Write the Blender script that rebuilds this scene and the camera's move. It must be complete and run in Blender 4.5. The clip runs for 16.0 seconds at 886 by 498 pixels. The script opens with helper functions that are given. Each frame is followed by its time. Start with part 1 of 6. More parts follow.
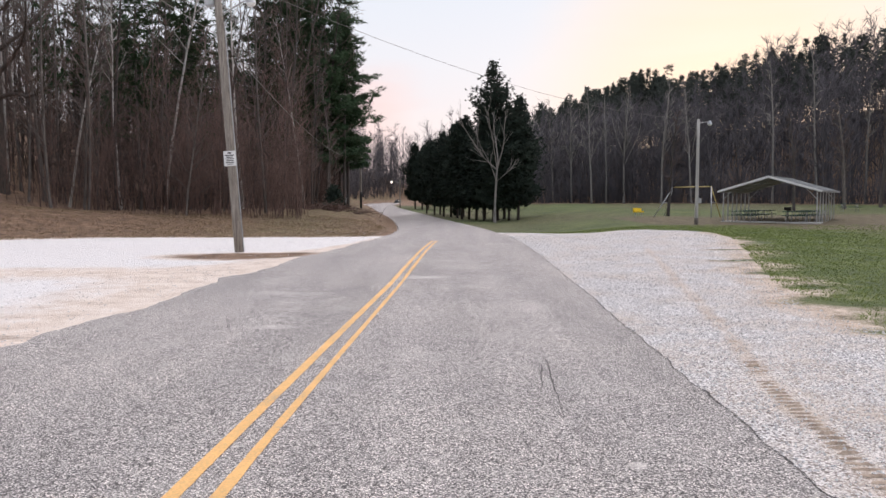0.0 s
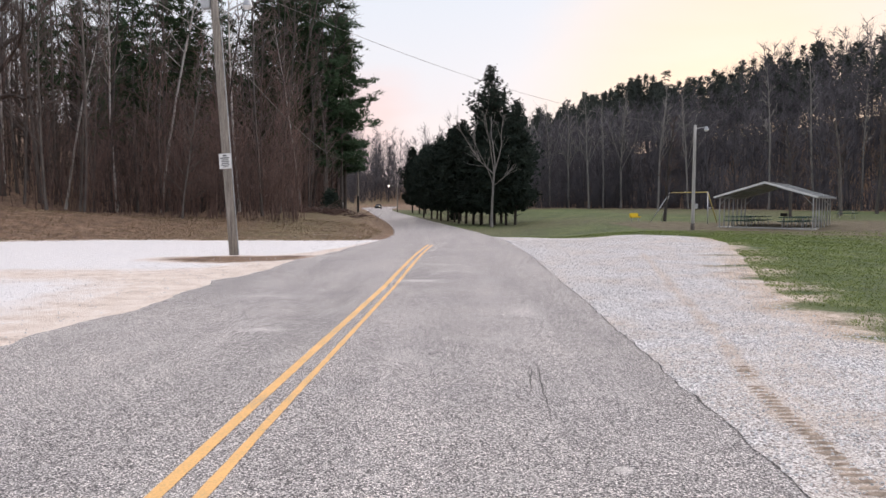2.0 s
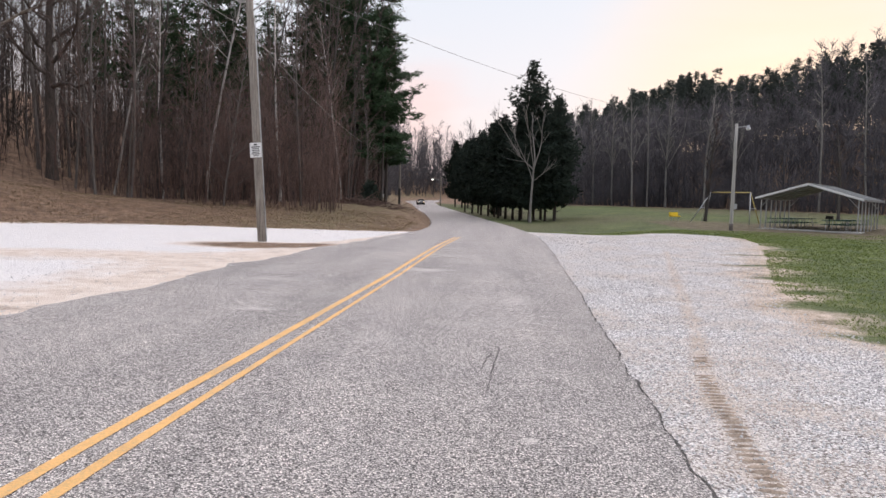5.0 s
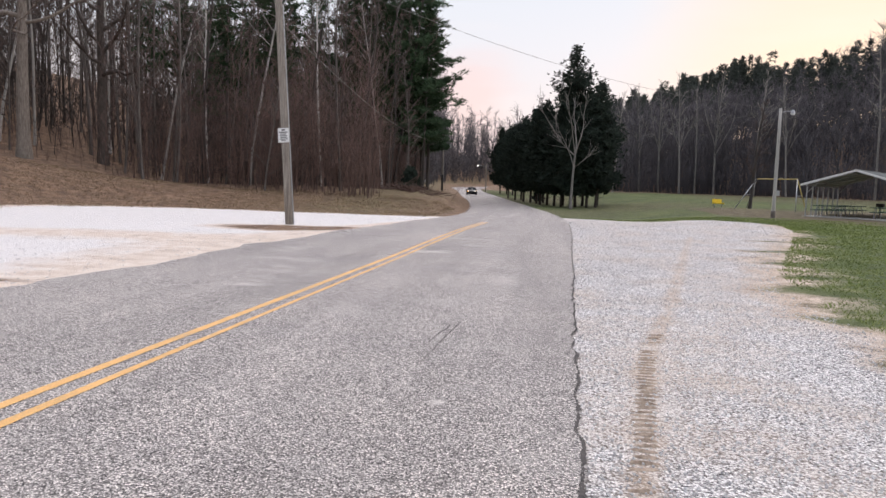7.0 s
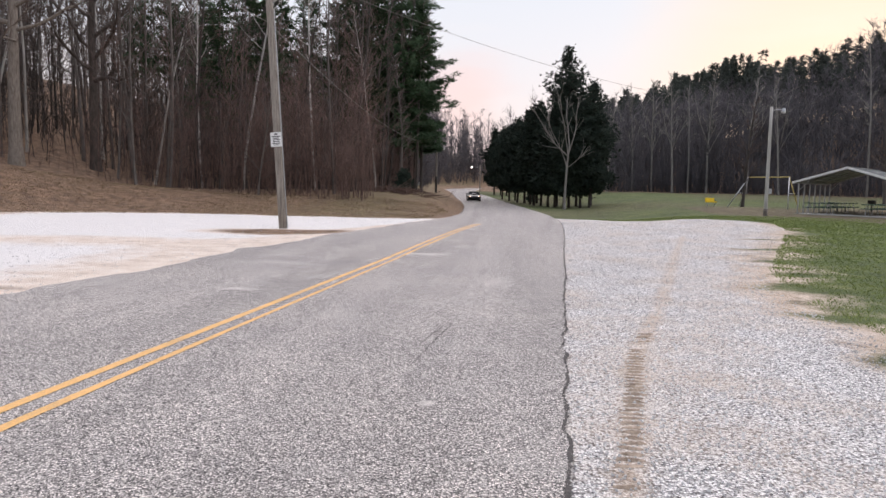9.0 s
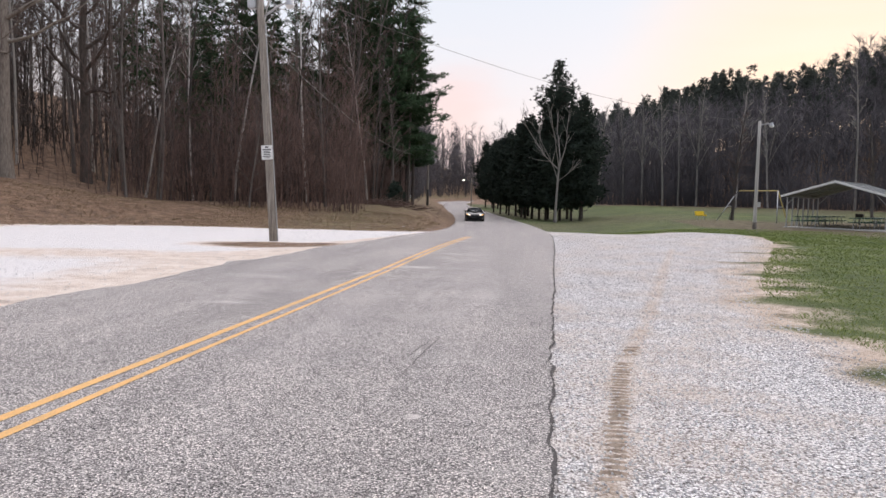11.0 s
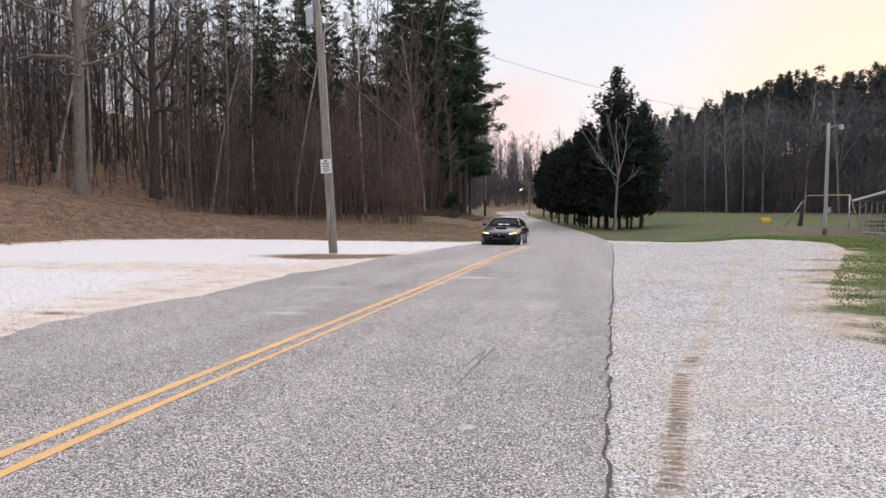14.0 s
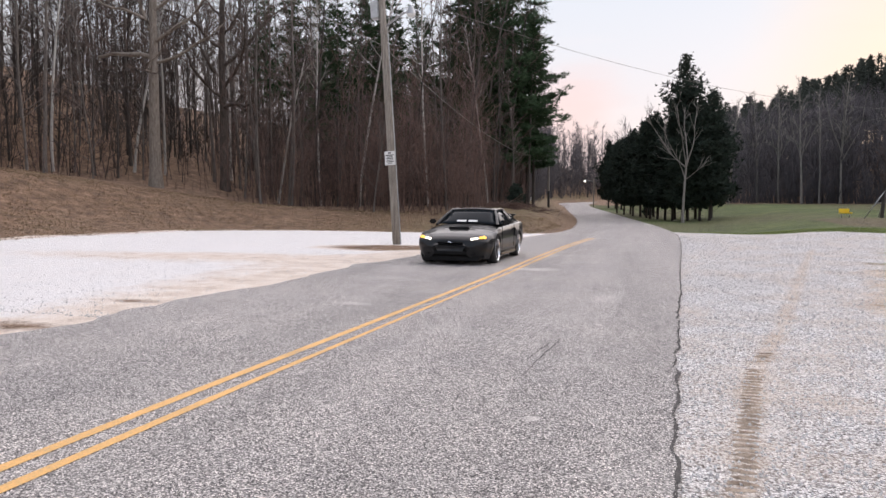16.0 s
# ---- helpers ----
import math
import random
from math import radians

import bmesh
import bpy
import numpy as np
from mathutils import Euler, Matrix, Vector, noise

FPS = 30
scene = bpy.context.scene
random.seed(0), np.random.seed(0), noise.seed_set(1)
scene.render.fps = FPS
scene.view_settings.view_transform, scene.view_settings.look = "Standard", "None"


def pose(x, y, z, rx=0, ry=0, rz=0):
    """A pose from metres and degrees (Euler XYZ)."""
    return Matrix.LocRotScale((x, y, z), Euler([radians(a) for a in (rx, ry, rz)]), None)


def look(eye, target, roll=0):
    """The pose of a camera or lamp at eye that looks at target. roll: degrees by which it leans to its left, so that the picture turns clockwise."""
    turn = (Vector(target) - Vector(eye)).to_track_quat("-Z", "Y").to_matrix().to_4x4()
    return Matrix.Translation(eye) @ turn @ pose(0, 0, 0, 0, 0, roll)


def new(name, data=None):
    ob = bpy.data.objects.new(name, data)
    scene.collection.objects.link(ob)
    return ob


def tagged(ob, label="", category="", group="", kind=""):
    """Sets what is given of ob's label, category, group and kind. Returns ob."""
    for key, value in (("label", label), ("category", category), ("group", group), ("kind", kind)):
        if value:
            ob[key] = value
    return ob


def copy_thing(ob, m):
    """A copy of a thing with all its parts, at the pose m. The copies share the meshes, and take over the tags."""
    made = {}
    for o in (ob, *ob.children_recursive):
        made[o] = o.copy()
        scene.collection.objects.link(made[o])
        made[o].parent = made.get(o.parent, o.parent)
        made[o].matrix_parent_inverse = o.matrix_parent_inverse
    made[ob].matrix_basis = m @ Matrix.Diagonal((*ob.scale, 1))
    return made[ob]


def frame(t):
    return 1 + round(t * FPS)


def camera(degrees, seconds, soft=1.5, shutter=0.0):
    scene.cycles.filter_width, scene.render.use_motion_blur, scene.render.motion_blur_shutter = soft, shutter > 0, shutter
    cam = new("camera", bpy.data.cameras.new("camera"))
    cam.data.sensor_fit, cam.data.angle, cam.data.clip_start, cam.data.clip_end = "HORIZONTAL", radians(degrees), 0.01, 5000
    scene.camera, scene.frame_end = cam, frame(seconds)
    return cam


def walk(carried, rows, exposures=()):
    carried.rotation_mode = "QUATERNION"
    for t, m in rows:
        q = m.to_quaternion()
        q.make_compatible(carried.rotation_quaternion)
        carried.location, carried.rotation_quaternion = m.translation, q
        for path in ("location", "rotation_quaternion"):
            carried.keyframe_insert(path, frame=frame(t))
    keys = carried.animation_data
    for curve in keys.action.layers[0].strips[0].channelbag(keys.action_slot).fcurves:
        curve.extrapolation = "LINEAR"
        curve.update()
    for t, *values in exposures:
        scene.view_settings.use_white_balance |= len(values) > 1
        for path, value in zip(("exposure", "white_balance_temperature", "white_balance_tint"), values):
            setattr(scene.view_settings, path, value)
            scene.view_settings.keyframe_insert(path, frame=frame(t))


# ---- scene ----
cam = camera(62.5, 16.0)
PATH = [
    (0, (-0.322, 0.11, 1.63), (-0.35, 2.106, 1.497), 0.0),
    (0.5, (-0.328, 0.099, 1.625), (-0.355, 2.095, 1.495), -0.0),
    (1, (-0.307, 0.104, 1.627), (-0.333, 2.1, 1.499), 0.0),
    (1.5, (-0.277, 0.113, 1.623), (-0.303, 2.109, 1.499), 0.2),
    (2, (-0.25, 0.144, 1.612), (-0.271, 2.14, 1.491), 0.3),
    (2.5, (-0.253, 0.137, 1.611), (-0.27, 2.133, 1.49), 0.5),
    (3, (-0.242, 0.134, 1.616), (-0.261, 2.13, 1.491), 0.4),
    (3.5, (-0.151, 0.137, 1.61), (-0.185, 2.132, 1.481), 0.3),
    (4, (0.012, 0.076, 1.574), (-0.05, 2.071, 1.446), 0.3),
    (4.5, (0.244, -0.057, 1.576), (0.145, 1.936, 1.453), 1.0),
    (5, (0.541, -0.154, 1.557), (0.397, 1.836, 1.419), 1.7),
    (5.2, (0.672, -0.174, 1.543), (0.509, 1.814, 1.399), 2.1),
    (7.3, (1.514, -0.393, 1.514), (1.232, 1.579, 1.335), 1.7),
    (7.5, (1.52, -0.399, 1.517), (1.24, 1.574, 1.343), 1.5),
    (8, (1.529, -0.399, 1.528), (1.254, 1.575, 1.363), 1.1),
    (8.5, (1.545, -0.419, 1.531), (1.277, 1.555, 1.363), 1.0),
    (9, (1.534, -0.434, 1.528), (1.272, 1.541, 1.355), 1.2),
    (11.3, (1.585, -0.473, 1.543), (1.345, 1.508, 1.412), 1.3),
    (11.5, (1.589, -0.477, 1.543), (1.34, 1.503, 1.416), 1.2),
    (12, (1.591, -0.488, 1.544), (1.315, 1.489, 1.422), 0.8),
    (12.5, (1.598, -0.485, 1.546), (1.286, 1.487, 1.429), 0.5),
    (13, (1.609, -0.484, 1.549), (1.263, 1.483, 1.439), 0.4),
    (13.5, (1.618, -0.477, 1.549), (1.246, 1.485, 1.44), 0.4),
    (14, (1.624, -0.491, 1.548), (1.225, 1.466, 1.436), 0.4),
    (14.5, (1.619, -0.491, 1.547), (1.191, 1.459, 1.429), 0.3),
    (15, (1.617, -0.496, 1.546), (1.15, 1.445, 1.423), 0.3),
    (15.5, (1.613, -0.5, 1.549), (1.1, 1.429, 1.421), 0.3),
    (16, (1.607, -0.504, 1.545), (1.043, 1.41, 1.409), 0.3),
]
walk(cam, [(t, look(eye, target, roll)) for t, eye, target, roll in PATH], [(0, 0.15, 6780, 18), (16, 0.15, 6780, 18)])

# ---- world and light ----
SUN_AZ, SUN_EL = 22.0, 4.0
world = bpy.data.worlds.new("dusk_sky")
scene.world = world
world.use_nodes = True
wn, wl = world.node_tree.nodes, world.node_tree.links
wn.clear()
w_out = wn.new("ShaderNodeOutputWorld")
w_bg = wn.new("ShaderNodeBackground")
w_sky = wn.new("ShaderNodeTexSky")
w_sky.sky_type, w_sky.sun_disc = "NISHITA", False
w_sky.sun_elevation, w_sky.sun_rotation = radians(SUN_EL), radians(SUN_AZ)
w_sky.air_density, w_sky.dust_density, w_sky.ozone_density = 1.0, 2.5, 1.5
w_co = wn.new("ShaderNodeTexCoord")
w_sep = wn.new("ShaderNodeSeparateXYZ")
wl.new(w_co.outputs["Generated"], w_sep.inputs[0])
w_ramp = wn.new("ShaderNodeValToRGB")
cr = w_ramp.color_ramp
cr.elements[0].position, cr.elements[0].color = 0.0, (0.86, 0.79, 0.80, 1)
cr.elements[1].position, cr.elements[1].color = 0.55, (0.62, 0.77, 0.94, 1)
e = cr.elements.new(1.0); e.color = (0.34, 0.45, 0.62, 1)
e = cr.elements.new(0.09); e.color = (0.88, 0.86, 0.88, 1)
e = cr.elements.new(0.18); e.color = (0.82, 0.885, 0.945, 1)
e = cr.elements.new(0.33); e.color = (0.73, 0.86, 0.97, 1)
wl.new(w_sep.outputs["Z"], w_ramp.inputs[0])
# warm afterglow round the place where the sun went down
w_dot = wn.new("ShaderNodeVectorMath")
w_dot.operation = "DOT_PRODUCT"
w_dot.inputs[1].default_value = (math.sin(radians(SUN_AZ)), math.cos(radians(SUN_AZ)), 0.11)
wl.new(w_co.outputs["Generated"], w_dot.inputs[0])
w_glow = wn.new("ShaderNodeMapRange")
w_glow.interpolation_type = "SMOOTHSTEP"
w_glow.inputs[1].default_value, w_glow.inputs[2].default_value = 0.955, 1.012
w_glow.inputs[3].default_value, w_glow.inputs[4].default_value = 0.0, 0.95
wl.new(w_dot.outputs["Value"], w_glow.inputs[0])
w_warm = wn.new("ShaderNodeMix")
w_warm.data_type = "RGBA"
w_warm.inputs["B"].default_value = (1.0, 0.83, 0.65, 1)
wl.new(w_glow.outputs[0], w_warm.inputs["Factor"])
wl.new(w_ramp.outputs[0], w_warm.inputs["A"])
# thin streaks of high cloud
w_map = wn.new("ShaderNodeMapping")
w_map.inputs["Scale"].default_value = (1.2, 1.2, 7.0)
w_noise = wn.new("ShaderNodeTexNoise")
w_noise.inputs["Scale"].default_value, w_noise.inputs["Detail"].default_value = 2.2, 5
wl.new(w_co.outputs["Generated"], w_map.inputs[0])
wl.new(w_map.outputs[0], w_noise.inputs["Vector"])
w_cl = wn.new("ShaderNodeMapRange")
w_cl.inputs[1].default_value, w_cl.inputs[2].default_value = 0.45, 0.75
w_cl.inputs[3].default_value, w_cl.inputs[4].default_value = 0.0, 0.35
wl.new(w_noise.outputs[0], w_cl.inputs[0])
w_cmix = wn.new("ShaderNodeMix")
w_cmix.data_type = "RGBA"
w_cmix.inputs["B"].default_value = (1.0, 0.93, 0.90, 1)
wl.new(w_cl.outputs[0], w_cmix.inputs["Factor"])
wl.new(w_warm.outputs["Result"], w_cmix.inputs["A"])
# a low pink cloud over the road's far end
w_pd = wn.new("ShaderNodeVectorMath")
w_pd.operation = "DISTANCE"
w_pd.inputs[1].default_value = (-0.115, 0.985, 0.105)
wl.new(w_co.outputs["Generated"], w_pd.inputs[0])
w_pn = wn.new("ShaderNodeMath")
w_pn.operation = "MULTIPLY_ADD"
w_pn.inputs[1].default_value = 0.16
wl.new(w_noise.outputs[0], w_pn.inputs[0])
wl.new(w_pd.outputs["Value"], w_pn.inputs[2])
w_pf = wn.new("ShaderNodeMapRange")
w_pf.interpolation_type = "SMOOTHSTEP"
w_pf.inputs[1].default_value, w_pf.inputs[2].default_value = 0.10, 0.165
w_pf.inputs[3].default_value, w_pf.inputs[4].default_value = 0.6, 0.0
wl.new(w_pn.outputs[0], w_pf.inputs[0])
w_pink = wn.new("ShaderNodeMix")
w_pink.data_type = "RGBA"
w_pink.inputs["B"].default_value = (0.95, 0.74, 0.71, 1)
wl.new(w_pf.outputs[0], w_pink.inputs["Factor"])
wl.new(w_cmix.outputs["Result"], w_pink.inputs["A"])
w_nis = wn.new("ShaderNodeVectorMath")
w_nis.operation = "SCALE"
w_nis.inputs["Scale"].default_value = 0.08
wl.new(w_sky.outputs[0], w_nis.inputs[0])
w_sum = wn.new("ShaderNodeMix")
w_sum.data_type = "RGBA"
w_sum.inputs["Factor"].default_value = 0.9
wl.new(w_nis.outputs[0], w_sum.inputs["A"])
wl.new(w_pink.outputs["Result"], w_sum.inputs["B"])
wl.new(w_sum.outputs["Result"], w_bg.inputs["Color"])
w_bg.inputs["Strength"].default_value = 1.0
wl.new(w_bg.outputs[0], w_out.inputs["Surface"])

sun = new("sun", bpy.data.lights.new("sun", "SUN"))
sun.data.energy, sun.data.angle, sun.data.color = 2.6, radians(110), (1.0, 0.93, 0.88)
sun.matrix_world = look((60 * math.sin(radians(SUN_AZ)), 60 * math.cos(radians(SUN_AZ)), 75), (0, 0, 0))


# ---- materials ----
def mat(name, rough=0.8, metal=0.0):
    m = bpy.data.materials.new(name)
    m.use_nodes = True
    b = m.node_tree.nodes["Principled BSDF"]
    b.inputs["Roughness"].default_value, b.inputs["Metallic"].default_value = rough, metal
    return m, m.node_tree.nodes, m.node_tree.links, b


def noise_of(n, l, scale, detail=4, vec=None, rough=0.6):
    t = n.new("ShaderNodeTexNoise")
    t.inputs["Scale"].default_value, t.inputs["Detail"].default_value = scale, detail
    t.inputs["Roughness"].default_value = rough
    if vec:
        l.new(vec, t.inputs["Vector"])
    return t.outputs["Fac"]


def ramp(n, l, fac, stops):
    r = n.new("ShaderNodeValToRGB")
    while len(r.color_ramp.elements) < len(stops):
        r.color_ramp.elements.new(0.5)
    for el, (p, c) in zip(r.color_ramp.elements, stops):
        el.position, el.color = p, (*c, 1)
    l.new(fac, r.inputs[0])
    return r.outputs[0]


def mixc(n, l, fac, a, b, mode="MIX"):
    m = n.new("ShaderNodeMix")
    m.data_type, m.blend_type = "RGBA", mode
    for sock, v in (("Factor", fac), ("A", a), ("B", b)):
        if isinstance(v, (int, float)):
            m.inputs[sock].default_value = v
        elif isinstance(v, tuple):
            m.inputs[sock].default_value = (*v, 1)
        else:
            l.new(v, m.inputs[sock])
    return m.outputs["Result"]


def calc(n, l, op, a, b=0.0, clamp=False):
    m = n.new("ShaderNodeMath")
    m.operation, m.use_clamp = op, clamp
    for i, v in enumerate((a, b)):
        if isinstance(v, (int, float)):
            m.inputs[i].default_value = v
        else:
            l.new(v, m.inputs[i])
    return m.outputs[0]


def bump(n, l, b, height, dist=0.01, strength=0.6):
    k = n.new("ShaderNodeBump")
    k.inputs["Distance"].default_value, k.inputs["Strength"].default_value = dist, strength
    l.new(height, k.inputs["Height"])
    l.new(k.outputs[0], b.inputs["Normal"])


def coord(n, which="Object"):
    return n.new("ShaderNodeTexCoord").outputs[which]


def plain(name, c1, c2, scale=8.0, rough=0.7, metal=0.0, bumpy=0.0, rand=0.0, stretch=None):
    """Two tones broken up by noise at two scales, with fine relief."""
    m, n, l, b = mat(name, rough, metal)
    v = coord(n)
    if stretch:
        mp = n.new("ShaderNodeMapping")
        mp.inputs["Scale"].default_value = stretch
        l.new(v, mp.inputs[0])
        v = mp.outputs[0]
    f = calc(n, l, "ADD", calc(n, l, "MULTIPLY", noise_of(n, l, scale, 5, v), 0.6), calc(n, l, "MULTIPLY", noise_of(n, l, scale * 6, 3, v), 0.4))
    col = ramp(n, l, f, ((0.35, c1), (0.65, c2)))
    if rand:
        oi = n.new("ShaderNodeObjectInfo").outputs["Random"]
        col = mixc(n, l, 1.0, col, ramp(n, l, oi, ((0.0, (1 - rand,) * 3), (1.0, (1 + rand,) * 3))), "MULTIPLY")
    l.new(col, b.inputs["Base Color"])
    if bumpy:
        bump(n, l, b, f, bumpy)
    return m


# bark with the wood's inner shade put into its colour; cedar trunks share it
SHADED_BARK = plain("shaded_bark", (0.030, 0.023, 0.020), (0.075, 0.060, 0.053), 1.0, 0.95)
BARK = plain("bark", (0.050, 0.042, 0.038), (0.165, 0.143, 0.128), 3, 0.9, bumpy=0.03, rand=0.55, stretch=(4, 4, 0.5))
BARK_RED = plain("sapling_bark", (0.060, 0.036, 0.030), (0.22, 0.14, 0.115), 0.6, 0.9)
BIRCH = plain("whitish_bark", (0.30, 0.285, 0.26), (0.62, 0.59, 0.55), 2.5, 0.85, bumpy=0.01, rand=0.15, stretch=(3, 3, 0.6))
BARK_PALE = plain("pale_bark", (0.14, 0.128, 0.118), (0.34, 0.318, 0.292), 2.5, 0.85, bumpy=0.01, rand=0.15, stretch=(3, 3, 0.6))
TWIG = plain("twig", (0.070, 0.047, 0.040), (0.15, 0.108, 0.092), 1.5, 0.9, rand=0.3)
TWIG_PALE = plain("pale_twig", (0.20, 0.18, 0.16), (0.36, 0.33, 0.30), 1.5, 0.9, rand=0.2)
# distance haze is mixed into this colour: greyer and cooler than near twigs
HAZED_TWIG = plain("hazed_twig", (0.056, 0.052, 0.058), (0.120, 0.111, 0.120), 0.15, 0.95)


def leafy(name, c1, c2):
    m, n, l, b = mat(name, 0.9)
    b.inputs["Specular IOR Level"].default_value = 0.15
    g = n.new("ShaderNodeNewGeometry").outputs["Random Per Island"]
    col = mixc(n, l, 0.45, ramp(n, l, g, ((0.0, c1), (1.0, c2))), ramp(n, l, noise_of(n, l, 0.5, 3, coord(n)), ((0.35, c1), (0.65, c2))))
    l.new(col, b.inputs["Base Color"])
    return m


PINE = leafy("pine_needles", (0.024, 0.050, 0.026), (0.075, 0.120, 0.062))
CEDAR = leafy("cedar_foliage", (0.014, 0.022, 0.018), (0.040, 0.056, 0.041))
# needles of the far hill, their green greyed to stand for haze
HAZED_PINE = leafy("hazed_pine_needles", (0.034, 0.044, 0.038), (0.068, 0.078, 0.064))
GRASS = leafy("grass_blades", (0.13, 0.185, 0.05), (0.27, 0.315, 0.11))
LEAF = leafy("dead_leaves", (0.20, 0.135, 0.09), (0.52, 0.38, 0.27))
DRY = leafy("dry_grass_blades", (0.14, 0.10, 0.055), (0.36, 0.28, 0.17))
STONE = leafy("limestone_chips", (0.34, 0.335, 0.335), (0.88, 0.87, 0.865))


def ground_material():
    m, n, l, b = mat("ground_cover", 0.95)
    v = coord(n)

    def at(name):
        a = n.new("ShaderNodeAttribute")
        a.attribute_name = name
        return a.outputs["Fac"]

    big, mid, fine = noise_of(n, l, 0.25, 4, v), noise_of(n, l, 1.6, 6, v, 0.7), noise_of(n, l, 26, 4, v, 0.75)
    vor = n.new("ShaderNodeTexVoronoi")
    vor.inputs["Scale"].default_value = 62
    l.new(v, vor.inputs["Vector"])
    sep = n.new("ShaderNodeSeparateColor")
    l.new(vor.outputs["Color"], sep.inputs[0])
    chips = ramp(n, l, sep.outputs[0], ((0.0, (0.05, 0.048, 0.05)), (0.22, (0.42, 0.41, 0.405)), (0.5, (0.80, 0.785, 0.78)), (1.0, (1.0, 0.985, 0.98))))
    # shade in the gaps between chips, multiplied into their colour
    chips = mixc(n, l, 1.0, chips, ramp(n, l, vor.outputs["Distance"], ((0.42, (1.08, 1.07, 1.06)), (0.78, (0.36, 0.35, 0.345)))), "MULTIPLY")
    leaf = ramp(n, l, calc(n, l, "ADD", calc(n, l, "MULTIPLY", mid, 0.5), calc(n, l, "MULTIPLY", fine, 0.5)), ((0.36, (0.040, 0.024, 0.016)), (0.47, (0.17, 0.100, 0.062)), (0.55, (0.30, 0.185, 0.118)), (0.66, (0.52, 0.35, 0.24))))
    drygrass = ramp(n, l, calc(n, l, "ADD", calc(n, l, "MULTIPLY", fine, 0.5), calc(n, l, "MULTIPLY", mid, 0.5)), ((0.38, (0.050, 0.040, 0.023)), (0.5, (0.12, 0.098, 0.055)), (0.64, (0.25, 0.20, 0.125))))
    green = ramp(n, l, calc(n, l, "ADD", calc(n, l, "MULTIPLY", fine, 0.35), calc(n, l, "ADD", calc(n, l, "MULTIPLY", mid, 0.35), calc(n, l, "MULTIPLY", big, 0.3))), ((0.38, (0.034, 0.052, 0.014)), (0.5, (0.080, 0.112, 0.031)), (0.62, (0.165, 0.185, 0.062))))
    dirt = ramp(n, l, calc(n, l, "ADD", calc(n, l, "MULTIPLY", fine, 0.5), calc(n, l, "MULTIPLY", mid, 0.5)), ((0.33, (0.22, 0.155, 0.11)), (0.48, (0.54, 0.43, 0.34)), (0.65, (0.80, 0.69, 0.59))))

    pale_dirt = ramp(n, l, calc(n, l, "ADD", calc(n, l, "MULTIPLY", fine, 0.5), calc(n, l, "MULTIPLY", mid, 0.5)), ((0.33, (0.44, 0.34, 0.265)), (0.48, (0.74, 0.63, 0.54)), (0.65, (0.90, 0.82, 0.745))))
    dirt = mixc(n, l, at("fines"), dirt, pale_dirt)

    def edge(name, soft, rough=0.5):
        """A mask with a ragged border."""
        s = calc(n, l, "ADD", at(name), calc(n, l, "MULTIPLY", calc(n, l, "SUBTRACT", calc(n, l, "ADD", calc(n, l, "MULTIPLY", mid, 0.6), calc(n, l, "MULTIPLY", fine, 0.4)), 0.5), 2 * rough))
        r = n.new("ShaderNodeMapRange")
        r.inputs[1].default_value, r.inputs[2].default_value = 0.5 - soft, 0.5 + soft
        l.new(s, r.inputs[0])
        return r.outputs[0]

    col = mixc(n, l, edge("green", 0.30, 0.9), mixc(n, l, calc(n, l, "MULTIPLY", big, 0.28), leaf, drygrass), green)
    col = mixc(n, l, edge("meadow", 0.3, 0.8), col, mixc(n, l, edge("green", 0.35, 1.0), drygrass, green))
    col = mixc(n, l, edge("dirt", 0.25, 0.9), col, dirt)
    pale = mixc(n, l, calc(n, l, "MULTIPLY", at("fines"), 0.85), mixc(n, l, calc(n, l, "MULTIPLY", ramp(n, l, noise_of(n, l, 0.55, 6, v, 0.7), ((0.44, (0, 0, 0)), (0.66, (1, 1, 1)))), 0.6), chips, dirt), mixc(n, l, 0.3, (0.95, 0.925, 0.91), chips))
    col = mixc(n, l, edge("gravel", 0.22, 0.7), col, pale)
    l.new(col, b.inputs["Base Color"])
    bump(n, l, b, calc(n, l, "ADD", fine, vor.outputs["Distance"]), 0.03, 0.7)
    return m


